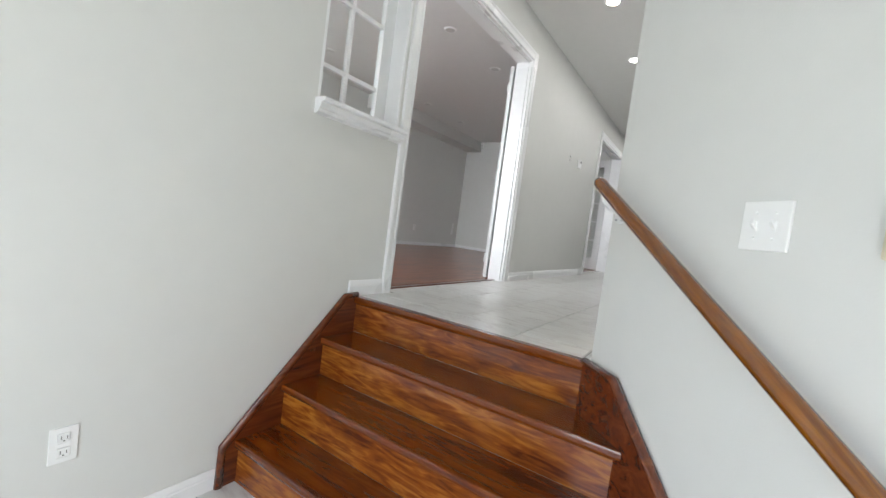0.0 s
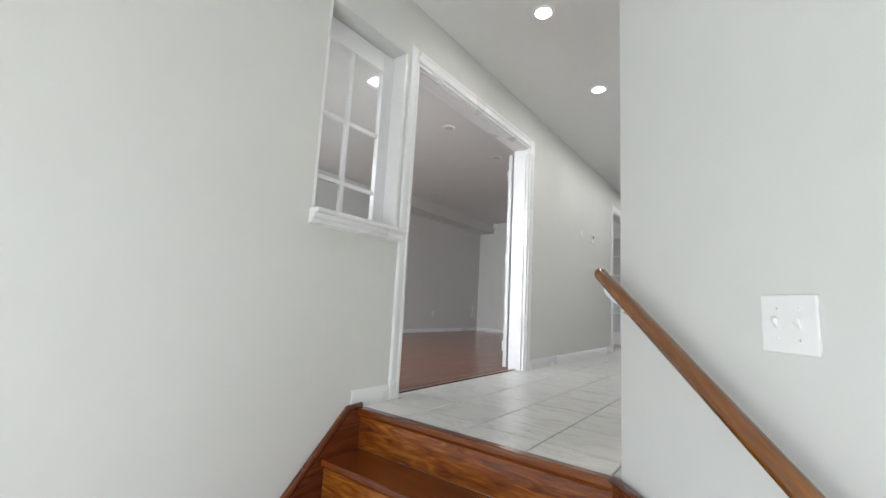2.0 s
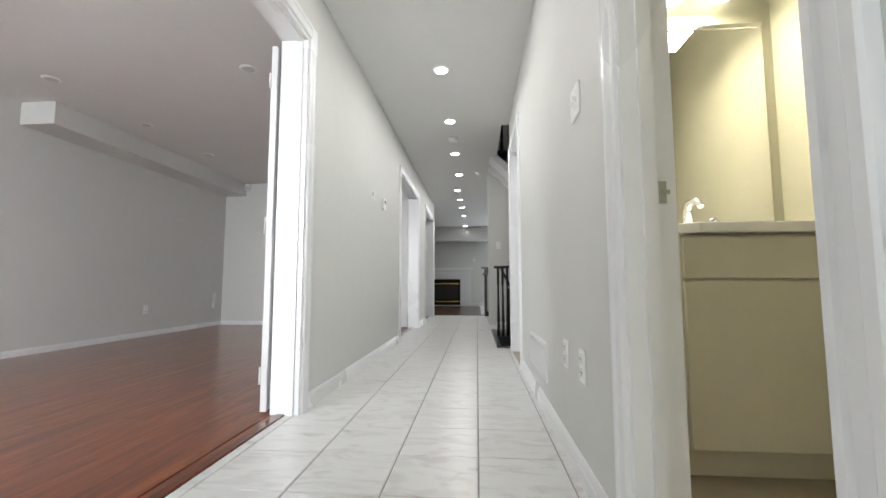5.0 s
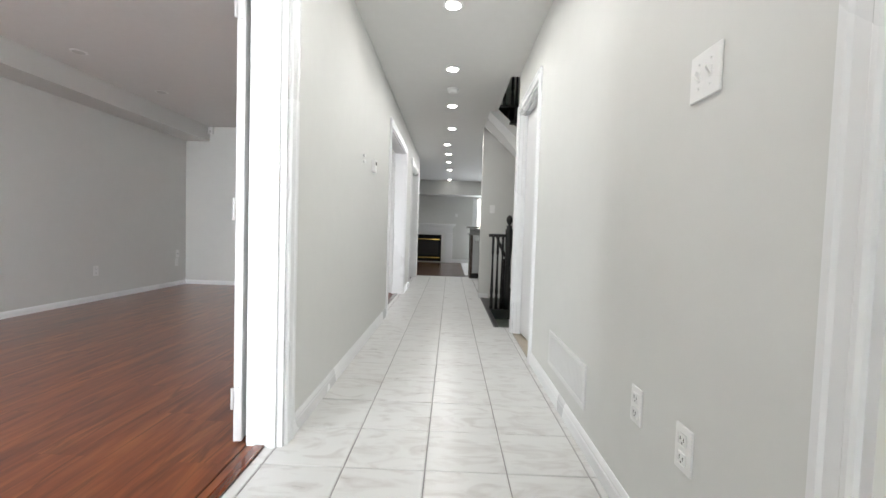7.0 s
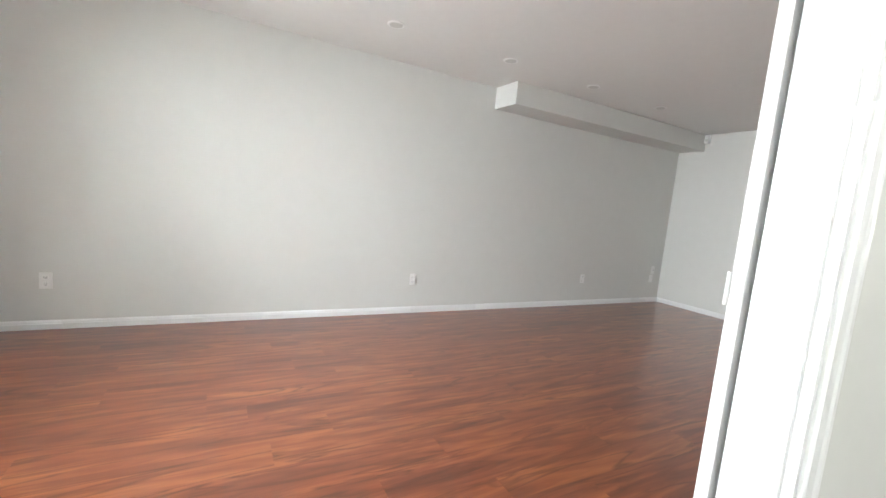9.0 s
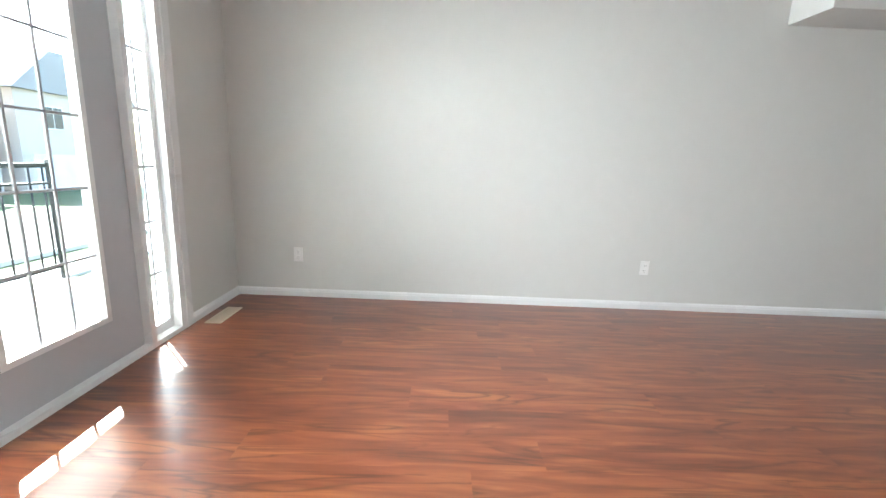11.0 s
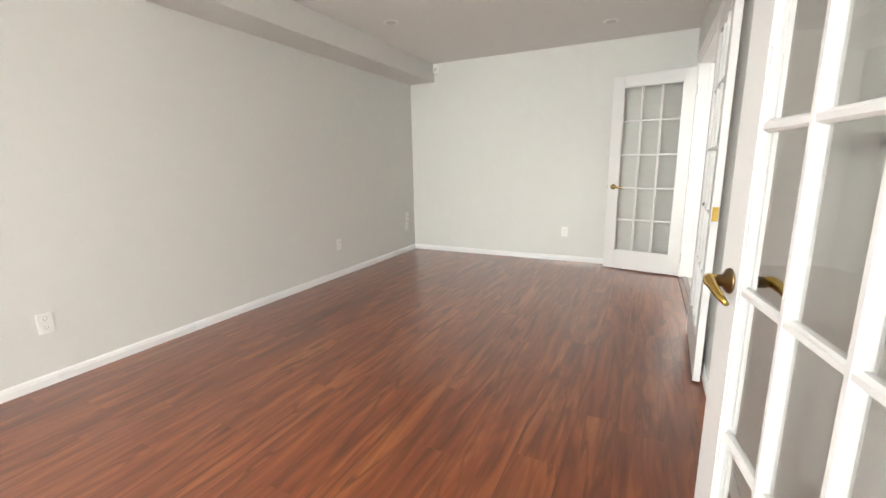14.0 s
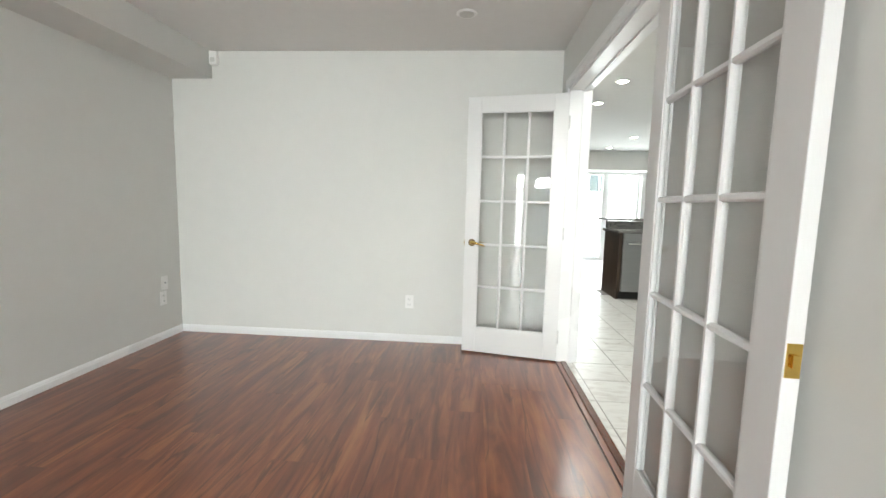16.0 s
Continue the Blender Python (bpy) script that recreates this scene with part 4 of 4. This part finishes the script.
X0, X1 = DX
DL, DR = -2.385, -1.475
for a, b in ((X0, X0 + 0.05), (DL - 0.045, DL - 0.004), (DR + 0.004, DR + 0.045), (X1 - 0.05, X1)):
    up_("frame_post", boxes(((a, fy - T + 0.005, 0.0), (b, fy + 0.012, 2.04)), bevel=0.003), TRIM)
up_("frame_head", boxes(((X0, fy - T + 0.005, 2.04), (X1, fy + 0.012, 2.08)), bevel=0.002), TRIM)
for a, b in ((X0 - 0.065, X0 + 0.004), (X1 - 0.004, X1 + 0.065)):
    up_("casing", boxes(((a, fy, 0.0), (b, fy + 0.02, 2.075)), bevel=0.005), TRIM)
up_("casing", boxes(((X0 - 0.065, fy, 2.075), (X1 + 0.065, fy + 0.02, 2.14)), bevel=0.005), TRIM)
up_("sill", boxes(((X0, fy - T, -0.02), (X1, fy + 0.015, 0.03)), bevel=0.004), TRIM)
for a, b in ((X0 + 0.05, DL - 0.045), (DR + 0.045, X1 - 0.05)):
    gy = fy - 0.06
    sl = up_("sidelight", boxes(((a, gy - 0.02, 0.03), (a + 0.035, gy + 0.02, 2.04)), ((b - 0.035, gy - 0.02, 0.03), (b, gy + 0.02, 2.04)), ((a + 0.035, gy - 0.019, 0.03), (b - 0.035, gy + 0.019, 0.09)),
             ((a + 0.035, gy - 0.019, 1.98), (b - 0.035, gy + 0.019, 2.04))), TRIM)
    g = up_("pane", boxes(((a + 0.03, gy - 0.003, 0.085), (b - 0.03, gy + 0.003, 1.985))), GLASS)
    g.visible_shadow = False
    for k in range(1, 6):
        z = 0.09 + 1.89 * k / 6
        up_("muntin", boxes(((a + 0.035, gy + 0.004, z - 0.008), (b - 0.035, gy + 0.012, z + 0.008)), bevel=0.002), DOORG)
    up_("muntin", boxes((((a + b) / 2 - 0.007, gy + 0.005, 0.09), ((a + b) / 2 + 0.007, gy + 0.011, 1.98)), bevel=0.002), DOORG)
gy = fy - 0.055
GL = (-2.15, -1.64, 0.28, 1.93)
leaf = up_("door_leaf", boxes(((DL, gy - 0.022, 0.03), (GL[0], gy + 0.022, 2.035)), ((GL[1], gy - 0.022, 0.03), (DR, gy + 0.022, 2.035)), ((GL[0], gy - 0.022, 0.03), (GL[1], gy + 0.022, GL[2])),
           ((GL[0], gy - 0.022, GL[3]), (GL[1], gy + 0.022, 2.035))), DOORG)
up_("glazing_frame", boxes(((GL[0] - 0.02, gy + 0.02, GL[2] - 0.02), (GL[0] + 0.008, gy + 0.034, GL[3] + 0.02)), ((GL[1] - 0.008, gy + 0.02, GL[2] - 0.02), (GL[1] + 0.02, gy + 0.034, GL[3] + 0.02)),
    ((GL[0] + 0.008, gy + 0.02, GL[2] - 0.02), (GL[1] - 0.008, gy + 0.033, GL[2] + 0.008)), ((GL[0] + 0.008, gy + 0.02, GL[3] - 0.008), (GL[1] - 0.008, gy + 0.033, GL[3] + 0.02))), TRIM)
g = up_("pane", boxes(((GL[0], gy - 0.004, GL[2]), (GL[1], gy + 0.004, GL[3]))), GLASS)
g.visible_shadow = False
for k in (1, 2):
    x = GL[0] + (GL[1] - GL[0]) * k / 3
    up_("muntin", boxes(((x - 0.006, gy + 0.006, GL[2]), (x + 0.006, gy + 0.016, GL[3])), bevel=0.002), DOORG)
for k in range(1, 5):
    z = GL[2] + (GL[3] - GL[2]) * k / 5
    up_("muntin", boxes(((GL[0], gy + 0.007, z - 0.006), (GL[1], gy + 0.015, z + 0.006)), bevel=0.002), DOORG)
ky = Vector((0, 1, 0)).to_track_quat("Z", "Y").to_matrix().to_4x4()
up_("door_knob", turned([(0.034, 0), (0.034, 0.005), (0.014, 0.012), (0.013, 0.03), (0.027, 0.042), (0.03, 0.055), (0.024, 0.068), (0.008, 0.072)], Matrix.Translation((-1.55, gy + 0.022, 0.87)) @ ky, 20), BRASS)
up_("deadbolt", joined(turned([(0.03, 0), (0.03, 0.008), (0.022, 0.016)], Matrix.Translation((-1.55, gy + 0.022, 1.01)) @ ky, 20), boxes(((-1.555, gy + 0.036, 0.993), (-1.545, gy + 0.052, 1.027)), bevel=0.002)), BRASS)

# entry door in the foyer, behind the start of the walk
entry = thing("door_2", pose(1.35, -5.25, FZ), "white glazed entry door with its frame", "entry door", kind="structure")
einv = entry.matrix_world.inverted()
for a, b in ((EN[0], EN[0] + 0.09), (1.3, 1.4), (EN[1] - 0.09, EN[1])):
    bm = boxes(((a, -5.32, FZ), (b, -5.22, EN[3])))
    bm.transform(einv)
    part("stile", bm, TRIM, entry)
for a, b in ((FZ, FZ + 0.12), (EN[3] - 0.1, EN[3])):
    bm = boxes(((EN[0] + 0.09, -5.31, a), (EN[1] - 0.09, -5.23, b)))
    bm.transform(einv)
    part("rail", bm, TRIM, entry)
bm = boxes(((EN[0] + 0.05, -5.275, FZ + 0.1), (EN[1] - 0.05, -5.267, EN[3] - 0.05)))
bm.transform(einv)
part("pane", bm, GLASS, entry).visible_shadow = False

# ---------------------------------------------------------------- powder room
van = thing("vanity", pose(1.66, -0.16, 0), "cream painted bathroom vanity with a white top", "vanity")
CREAM = mat("cream_paint", (0.66, 0.63, 0.52), 0.35, grain=0.02, scale=10)
part("body", boxes(((0.0, -0.52, 0.1), (0.68, 0.0, 0.86))), CREAM, van)
part("toe_kick", boxes(((0.03, -0.47, 0.0), (0.68, 0.0, 0.1))), CREAM, van)
part("drawer_front", boxes(((0.012, -0.54, 0.7), (0.67, -0.521, 0.85)), bevel=0.003), CREAM, van)
part("door", boxes(((0.012, -0.54, 0.11), (0.67, -0.521, 0.692)), bevel=0.003), CREAM, van)
part("countertop", prism([(-0.02, 0.0), (-0.02, -0.5), (0.06, -0.56), (0.7, -0.56), (0.7, 0.0)], 2, 0.862, 0.9, bevel=0.006), PLASTIC, van)
fau = thing("faucet", pose(1.86, -0.36, 0.9), "chrome two-handle bathroom faucet", "faucet")
part("spout", swept([(0, 0, 0), (0, 0, 0.1), (0, -0.02, 0.13), (0, -0.08, 0.13), (0, -0.11, 0.1)], [0.022, 0.018, 0.016, 0.013, 0.012], up=(1, 0, 0)), CHROME, fau)
part("handle", swept([(0.09, 0, 0), (0.09, 0, 0.05), (0.11, -0.02, 0.06)], [0.02, 0.015, 0.01], up=(0, 1, 0)), CHROME, fau)
part("handle", swept([(-0.09, 0, 0), (-0.09, 0, 0.05), (-0.11, -0.02, 0.06)], [0.02, 0.015, 0.01], up=(0, 1, 0)), CHROME, fau)
mir = thing("wall_mirror", pose(1.93, -0.16, 1.45), "large frameless mirror with chrome clips rails", "mirror")
part("glass", boxes(((-0.46, -0.008, -0.5), (0.42, -0.002, 0.5))), MIRROR, mir)
part("rail", boxes(((-0.46, -0.016, 0.5), (0.42, -0.002, 0.522)), bevel=0.003), CHROME, mir)
part("rail", boxes(((-0.46, -0.016, -0.522), (0.42, -0.002, -0.5)), bevel=0.003), CHROME, mir)
vl = thing("vanity_light", pose(1.9, -0.16, 2.2), "chrome wall light with glowing frosted glass shades", "wall light")
part("back_plate", boxes(((-0.3, -0.02, -0.035), (0.3, 0, 0.035)), bevel=0.004), CHROME, vl)
for x in (-0.22, 0.0, 0.22):
    part("shade", turned([(0.045, -0.13), (0.05, -0.12), (0.052, -0.05), (0.042, 0.0), (0.025, 0.03)], pose(x, -0.1, -0.02), 20), SHADE, vl)
    part("arm", swept([(x, 0, 0.0), (x, -0.06, 0.03), (x, -0.1, 0.02)], 0.01, up=(1, 0, 0)), CHROME, vl)
lamp("vanity_lamp", "AREA", pose(1.9, -0.3, 2.03), 4.5, (1.0, 0.9, 0.72), size=0.4)

# ---------------------------------------------------------------- kitchen end, family room
pen = thing("peninsula_cabinet", pose(1.1, 6.65, 0), "dark brown kitchen peninsula with an end panel", "cabinet")
part("body", boxes(((0.03, 0.02, 0.1), (1.9, 0.6, 0.88))), ESPRESSO, pen)
part("end_panel", boxes(((0.0, 0.0, 0.0), (0.028, 0.62, 0.9)), bevel=0.002), ESPRESSO, pen)
part("toe_kick", boxes(((0.03, 0.06, 0.0), (1.9, 0.6, 0.1))), DARK, pen)
part("raised_back", boxes(((0.0, 0.5, 0.92), (1.9, 0.6, 1.03))), GRANITE, pen)
dw = thing("dishwasher", pose(1.15, 6.65, 0.11), "stainless steel dishwasher built into the peninsula", "dishwasher")
part("door", boxes(((0.0, -0.02, 0.0), (0.6, 0.02, 0.66)), bevel=0.004), STEEL, dw)
part("control_panel", boxes(((0.0, -0.02, 0.664), (0.6, 0.02, 0.775)), bevel=0.004), STEEL, dw)
part("handle", swept([(0.05, -0.02, 0.64), (0.06, -0.05, 0.64), (0.54, -0.05, 0.64), (0.55, -0.02, 0.64)], 0.011), CHROME, dw)
ct = tagged(part("countertop", boxes(((1.06, 6.6, 0.885), (3.02, 7.26, 0.925)), bevel=0.008), GRANITE), "speckled dark granite worktop on the peninsula", "countertop")
bar_ = tagged(part("bar_ledge", boxes(((1.03, 7.1, 1.035), (3.02, 7.42, 1.07)), bevel=0.008), GRANITE), "speckled granite raised bar ledge", "countertop")

fp = thing("fireplace", pose(-0.03, 10.9, 0), "white fireplace mantel round a black gas insert with brass bars", "fireplace")
part("mantel_shelf", boxes(((-0.86, -0.22, 1.13), (0.86, 0, 1.18)), ((-0.82, -0.18, 1.09), (0.82, 0, 1.13)), bevel=0.006), TRIM, fp)
part("frieze", boxes(((-0.78, -0.13, 0.9), (0.78, 0, 1.09))), TRIM, fp)
part("leg", boxes(((-0.78, -0.13, 0.0), (-0.56, 0, 0.9)), bevel=0.006), TRIM, fp)
part("leg", boxes(((0.56, -0.13, 0.0), (0.78, 0, 0.9)), bevel=0.006), TRIM, fp)
part("surround", boxes(((-0.56, -0.06, 0.0), (-0.44, 0, 0.9)), ((0.44, -0.06, 0.0), (0.56, 0, 0.9)), ((-0.44, -0.06, 0.84), (0.44, 0, 0.9))), PLASTIC, fp)
ins = part("insert", boxes(((-0.44, -0.05, 0.03), (0.44, 0, 0.84))), SOOT, fp, "black metal gas fireplace insert")
part("firebox_glass", boxes(((-0.36, -0.056, 0.22), (0.36, -0.051, 0.66))), FIREGLASS, ins, "smoked firebox glass")
for z in (0.7, 0.14):
    part("brass_bar", boxes(((-0.4, -0.07, z - 0.016), (0.4, -0.051, z + 0.016)), bevel=0.004), BRASS, ins)
chim = thing("thermostat", pose(0.85, 10.9, 1.45), "small white wall control by the fireplace", "wall control")
part("housing", boxes(((-0.035, -0.02, -0.05), (0.035, 0, 0.05)), bevel=0.004), PLASTIC, chim)

patio = thing("door_3", pose(2.2, 10.9, 0), "white sliding glass patio door", "patio door", kind="structure")
pinv = patio.matrix_world.inverted()
for a, b, yy in ((PT[0], PT[0] + 0.07, 10.93), (2.12, 2.2, 10.93), (2.2, 2.28, 10.98), (PT[1] - 0.07, PT[1], 10.98)):
    bm = boxes(((a, yy - 0.03, 0.0), (b, yy + 0.03, PT[2])), bevel=0.003)
    bm.transform(pinv)
    part("stile", bm, TRIM, patio)
for z in (0.0, PT[2] - 0.08):
    bm = boxes(((PT[0] + 0.07, 10.91, z), (PT[1] - 0.07, 11.0, z + 0.08)))
    bm.transform(pinv)
    part("rail", bm, TRIM, patio)
for a, b, c, e in ((PT[0] - 0.08, PT[0], 0, PT[2]), (PT[1], PT[1] + 0.08, 0, PT[2]), (PT[0] - 0.08, PT[1] + 0.08, PT[2], PT[2] + 0.08)):
    bm = boxes(((a, 10.88, c), (b, 10.9, e)), bevel=0.004)
    bm.transform(pinv)
    part("casing", bm, TRIM, patio)
for a, b, yy in ((PT[0] + 0.05, 2.15, 10.93), (2.24, PT[1] - 0.05, 10.98)):
    bm = boxes(((a, yy - 0.003, 0.06), (b, yy + 0.003, PT[2] - 0.06)))
    bm.transform(pinv)
    part("pane", bm, GLASS, patio).visible_shadow = False

# ---------------------------------------------------------------- outdoors
structure("ground", boxes(((-400, -400, -1.75), (400, 400, -1.65))), GRASS, "lawn and open ground round the house", "ground")
structure("road", boxes(((-120, -19, -1.649), (120, -11.5, -1.63))), ASPHALT, "asphalt street in front of the house", "road")
structure("pavement", boxes(((-120, -10.6, -1.649), (120, -9.2, -1.58))), CONCRETE, "pale concrete pavement beside the street", "pavement")
structure("kerb", boxes(((-120, -11.5, -1.649), (120, -11.3, -1.52)), bevel=0.02), CONCRETE, "concrete kerb", "kerb")
structure("balcony_slab", boxes(((-3.8, -4.75, -0.2), (-0.16, RY0 - T, -0.03))), CONCRETE, "concrete balcony slab outside the door", "balcony")
structure("balcony_wall", boxes(((-3.8, -4.7, -1.65), (-0.16, -4.5, -0.2))), BRICKM, "brick wall under the balcony", "wall")
# unseen roof, added and widened past the slab to trim the sunlight to a strip
structure("sun_cut_roof", boxes(((-7.0, -4.95, 2.55), (-0.16, RY0 - T, 2.7))), TRIM, "unseen white roof added over the balcony to cut the sun", "roof")
structure("patio_deck", boxes(((0.5, 11.06, -0.3), (4.2, 14, -0.05))), CONCRETE, "pale concrete deck outside the patio door", "deck")
gr = thing("balcony_railing", pose(-1.98, -4.6, -0.03), "black metal balcony railing with thin pickets", "railing")
part("top_rail", boxes(((-1.8, -0.02, 0.98), (1.8, 0.02, 1.02)), bevel=0.004), METALB, gr)
part("bottom_rail", boxes(((-1.8, -0.015, 0.1), (1.8, 0.015, 0.13)), bevel=0.003), METALB, gr)
part("mid_rail", boxes(((-1.8, -0.015, 0.84), (1.8, 0.015, 0.86)), bevel=0.003), METALB, gr)
for x in (-1.8, 1.8):
    part("post", boxes(((x - 0.015, -0.015, 0), (x + 0.015, 0.015, 1.05)), bevel=0.003), METALB, gr)
for k in range(30):
    x = -1.74 + 0.12 * k
    if abs(x) > 0.03:
        part("picket", turned([(0.008, 0.12), (0.008, 0.985)], pose(x, 0, 0), 6), METALB, gr)


def house(x, y, w, h, label, turn=0, group="houses across the street"):
    o = thing("house", pose(x, y, -1.65, 0, 0, turn), label, "house", group)
    part("wall", boxes(((-w / 2, -8, 0), (w / 2, 0, h))), BRICKM, o)
    part("roof", prism([(-w / 2 - 0.4, h), (w / 2 + 0.4, h), (w / 4, h + 2.6), (-w / 4, h + 2.6)], 1, -8.4, 0.4), ROOFM, o)
    part("garage_door", boxes(((0.4, 0.0, 0.0), (w / 2 - 0.7, 0.06, 2.3))), TRIM, o)
    for zz in (1.0, 3.9):
        for xx in (-w / 4 - 0.3, w / 4):
            if zz < 2 and xx > 0:
                continue
            wd = part("window", boxes(((xx - 0.75, 0.0, zz), (xx + 0.75, 0.08, zz + 1.5)), bevel=0.02), TRIM, o)
            part("pane", boxes(((xx - 0.66, 0.081, zz + 0.09), (xx - 0.03, 0.095, zz + 1.41))), DGLASS, wd)
            part("pane", boxes(((xx + 0.03, 0.081, zz + 0.09), (xx + 0.66, 0.095, zz + 1.41))), DGLASS, wd)
    part("entry_door", boxes(((-0.55, 0.0, 0.2), (0.25, 0.07, 2.4))), ESPRESSO, o)
    return o


for k, x in enumerate((-31, -20, -9, 2, 13)):
    house(x, -27, 9.6, 6.2, "two-storey brick house with a grey shingle roof")
for x in (-12, -1, 10, 21):
    house(x, 30, 9.6, 6.2, "two-storey brick house beyond the back garden", 180, "houses behind the garden")
deck_rail = thing("deck_railing", pose(2.35, 13.9, -0.05), "white painted deck railing with square pickets", "railing")
part("top_rail", boxes(((-1.85, -0.04, 0.88), (1.85, 0.04, 0.92)), bevel=0.006), TRIM, deck_rail)
part("bottom_rail", boxes(((-1.85, -0.02, 0.08), (1.85, 0.02, 0.14)), bevel=0.004), TRIM, deck_rail)
for k in range(5):
    part("post", boxes(((-1.85 + 0.9 * k, -0.045, 0), (-1.76 + 0.9 * k, 0.045, 0.98)), bevel=0.004), TRIM, deck_rail)
for k in range(28):
    part("picket", boxes(((-1.73 + 0.125 * k, -0.018, 0.14), (-1.694 + 0.125 * k, 0.018, 0.88))), TRIM, deck_rail)
car = thing("car", pose(-6.2, -13.2, -1.63), "dark parked car at the kerb", "car")
part("body", prism([(-2.2, 0.3), (2.2, 0.3), (2.25, 0.75), (1.3, 0.9), (0.7, 1.4), (-1.1, 1.42), (-1.9, 0.95), (-2.25, 0.85)], 1, -0.85, 0.85, bevel=0.06), CARM, car)
part("side_glass", prism([(1.1, 0.93), (0.62, 1.33), (-1.02, 1.35), (-1.6, 0.97)], 1, -0.856, 0.856), DGLASS, car)
for x in (-1.4, 1.4):
    for y in (-0.78, 0.78):
        wh = part("wheel", turned([(0.2, -0.11), (0.32, -0.1), (0.33, 0.0), (0.32, 0.1), (0.2, 0.11)], pose(x, y, 0.33, 90), 20), RUBBER, car)
        part("rim", turned([(0.19, -0.115), (0.2, 0.0), (0.19, 0.115)], pose(x, y, 0.33, 90), 16), STEEL, wh)

# ---------------------------------------------------------------- floor tiles and planks, piece by piece


def piece_mesh(name, w, d, h, material, edge=0.0025):
    me = bpy.data.meshes.new(name)
    x, y, e = w / 2, d / 2, edge
    v = [(-x, -y, -h), (x, -y, -h), (x, y, -h), (-x, y, -h), (-x, -y, -e), (x, -y, -e), (x, y, -e), (-x, y, -e),
         (-x + e, -y + e, 0), (x - e, -y + e, 0), (x - e, y - e, 0), (-x + e, y - e, 0)]
    f = [(0, 1, 5, 4), (1, 2, 6, 5), (2, 3, 7, 6), (3, 0, 4, 7), (4, 5, 9, 8), (5, 6, 10, 9), (6, 7, 11, 10), (7, 4, 8, 11), (8, 9, 10, 11)]
    me.from_pydata(v, [], f)
    me.materials.append(material)
    return me


rng = random.Random(7)
made = {}


def piece(name, x0, x1, y0, y1, z, h, material, parent, gap):
    w, d = round(x1 - x0 - gap, 3), round(y1 - y0 - gap, 3)
    if w < 0.01 or d < 0.01:
        return
    key = (name, w, d, material.name)
    if key not in made:
        made[key] = piece_mesh(name, w, d, h, material, 0.0025 if name == "tile" else 0.0001)
    ob = new(name, made[key])
    ob.location = ((x0 + x1) / 2, (y0 + y1) / 2, z + (rng.uniform(-0.0004, 0.0004) if name == "tile" else 0.0))
    ob.parent = parent


P_ = 0.32


def tile_field(x0, x1, y0, y1, z, parent, ox=-0.025, oy=0.1):
    i0, i1 = math.floor((x0 - ox) / P_), math.ceil((x1 - ox) / P_)
    j0, j1 = math.floor((y0 - oy) / P_), math.ceil((y1 - oy) / P_)
    for i in range(i0, i1):
        for j in range(j0, j1):
            a, b = max(x0, ox + P_ * i), min(x1, ox + P_ * (i + 1))
            c, e = max(y0, oy + P_ * j), min(y1, oy + P_ * (j + 1))
            if b - a > 0.012 and e - c > 0.012:
                piece("tile", a, b, c, e, z, 0.01, TILE, parent, 0.005)


tile_field(-0.073, HX, -1.985, 2.3, 0, floor_hall)
tile_field(-0.073, 1.145, 2.3, 6.9, 0, floor_hall)
tile_field(1.15, 2.6, 4.3, 6.65, 0, floor_hall)
tile_field(1.03, 3.2, 7.3, 10.9, 0, floor_hall)
tile_field(0.0, 2.6, -4.4, -2.6, FZ, floor_foyer)


def planks(x0, x1, y0, y1, w, parent, material, length=1.2):
    x, k = x0, 0
    while x < x1 - 0.005:
        b = min(x + w, x1)
        y = y0 - rng.uniform(0.1, 0.95) * length
        while y < y1:
            c, e = max(y, y0), min(y + length, y1)
            if e - c > 0.03:
                piece("plank", x, b, c, e, 0, 0.008, material, parent, 0.0005)
            y += length
        x, k = b, k + 1


planks(RX, -T, RY0, RY1, 0.193, floor_room, LAMINATE)
planks(-T, -0.117, O1[0], O1[1], 0.193, floor_room, LAMINATE)
planks(-T, -0.117, O2[0], O2[1], 0.193, floor_room, LAMINATE)
planks(-2.4, 1.02, 6.9, 10.9, 0.19, floor_family, DARKPLANK)
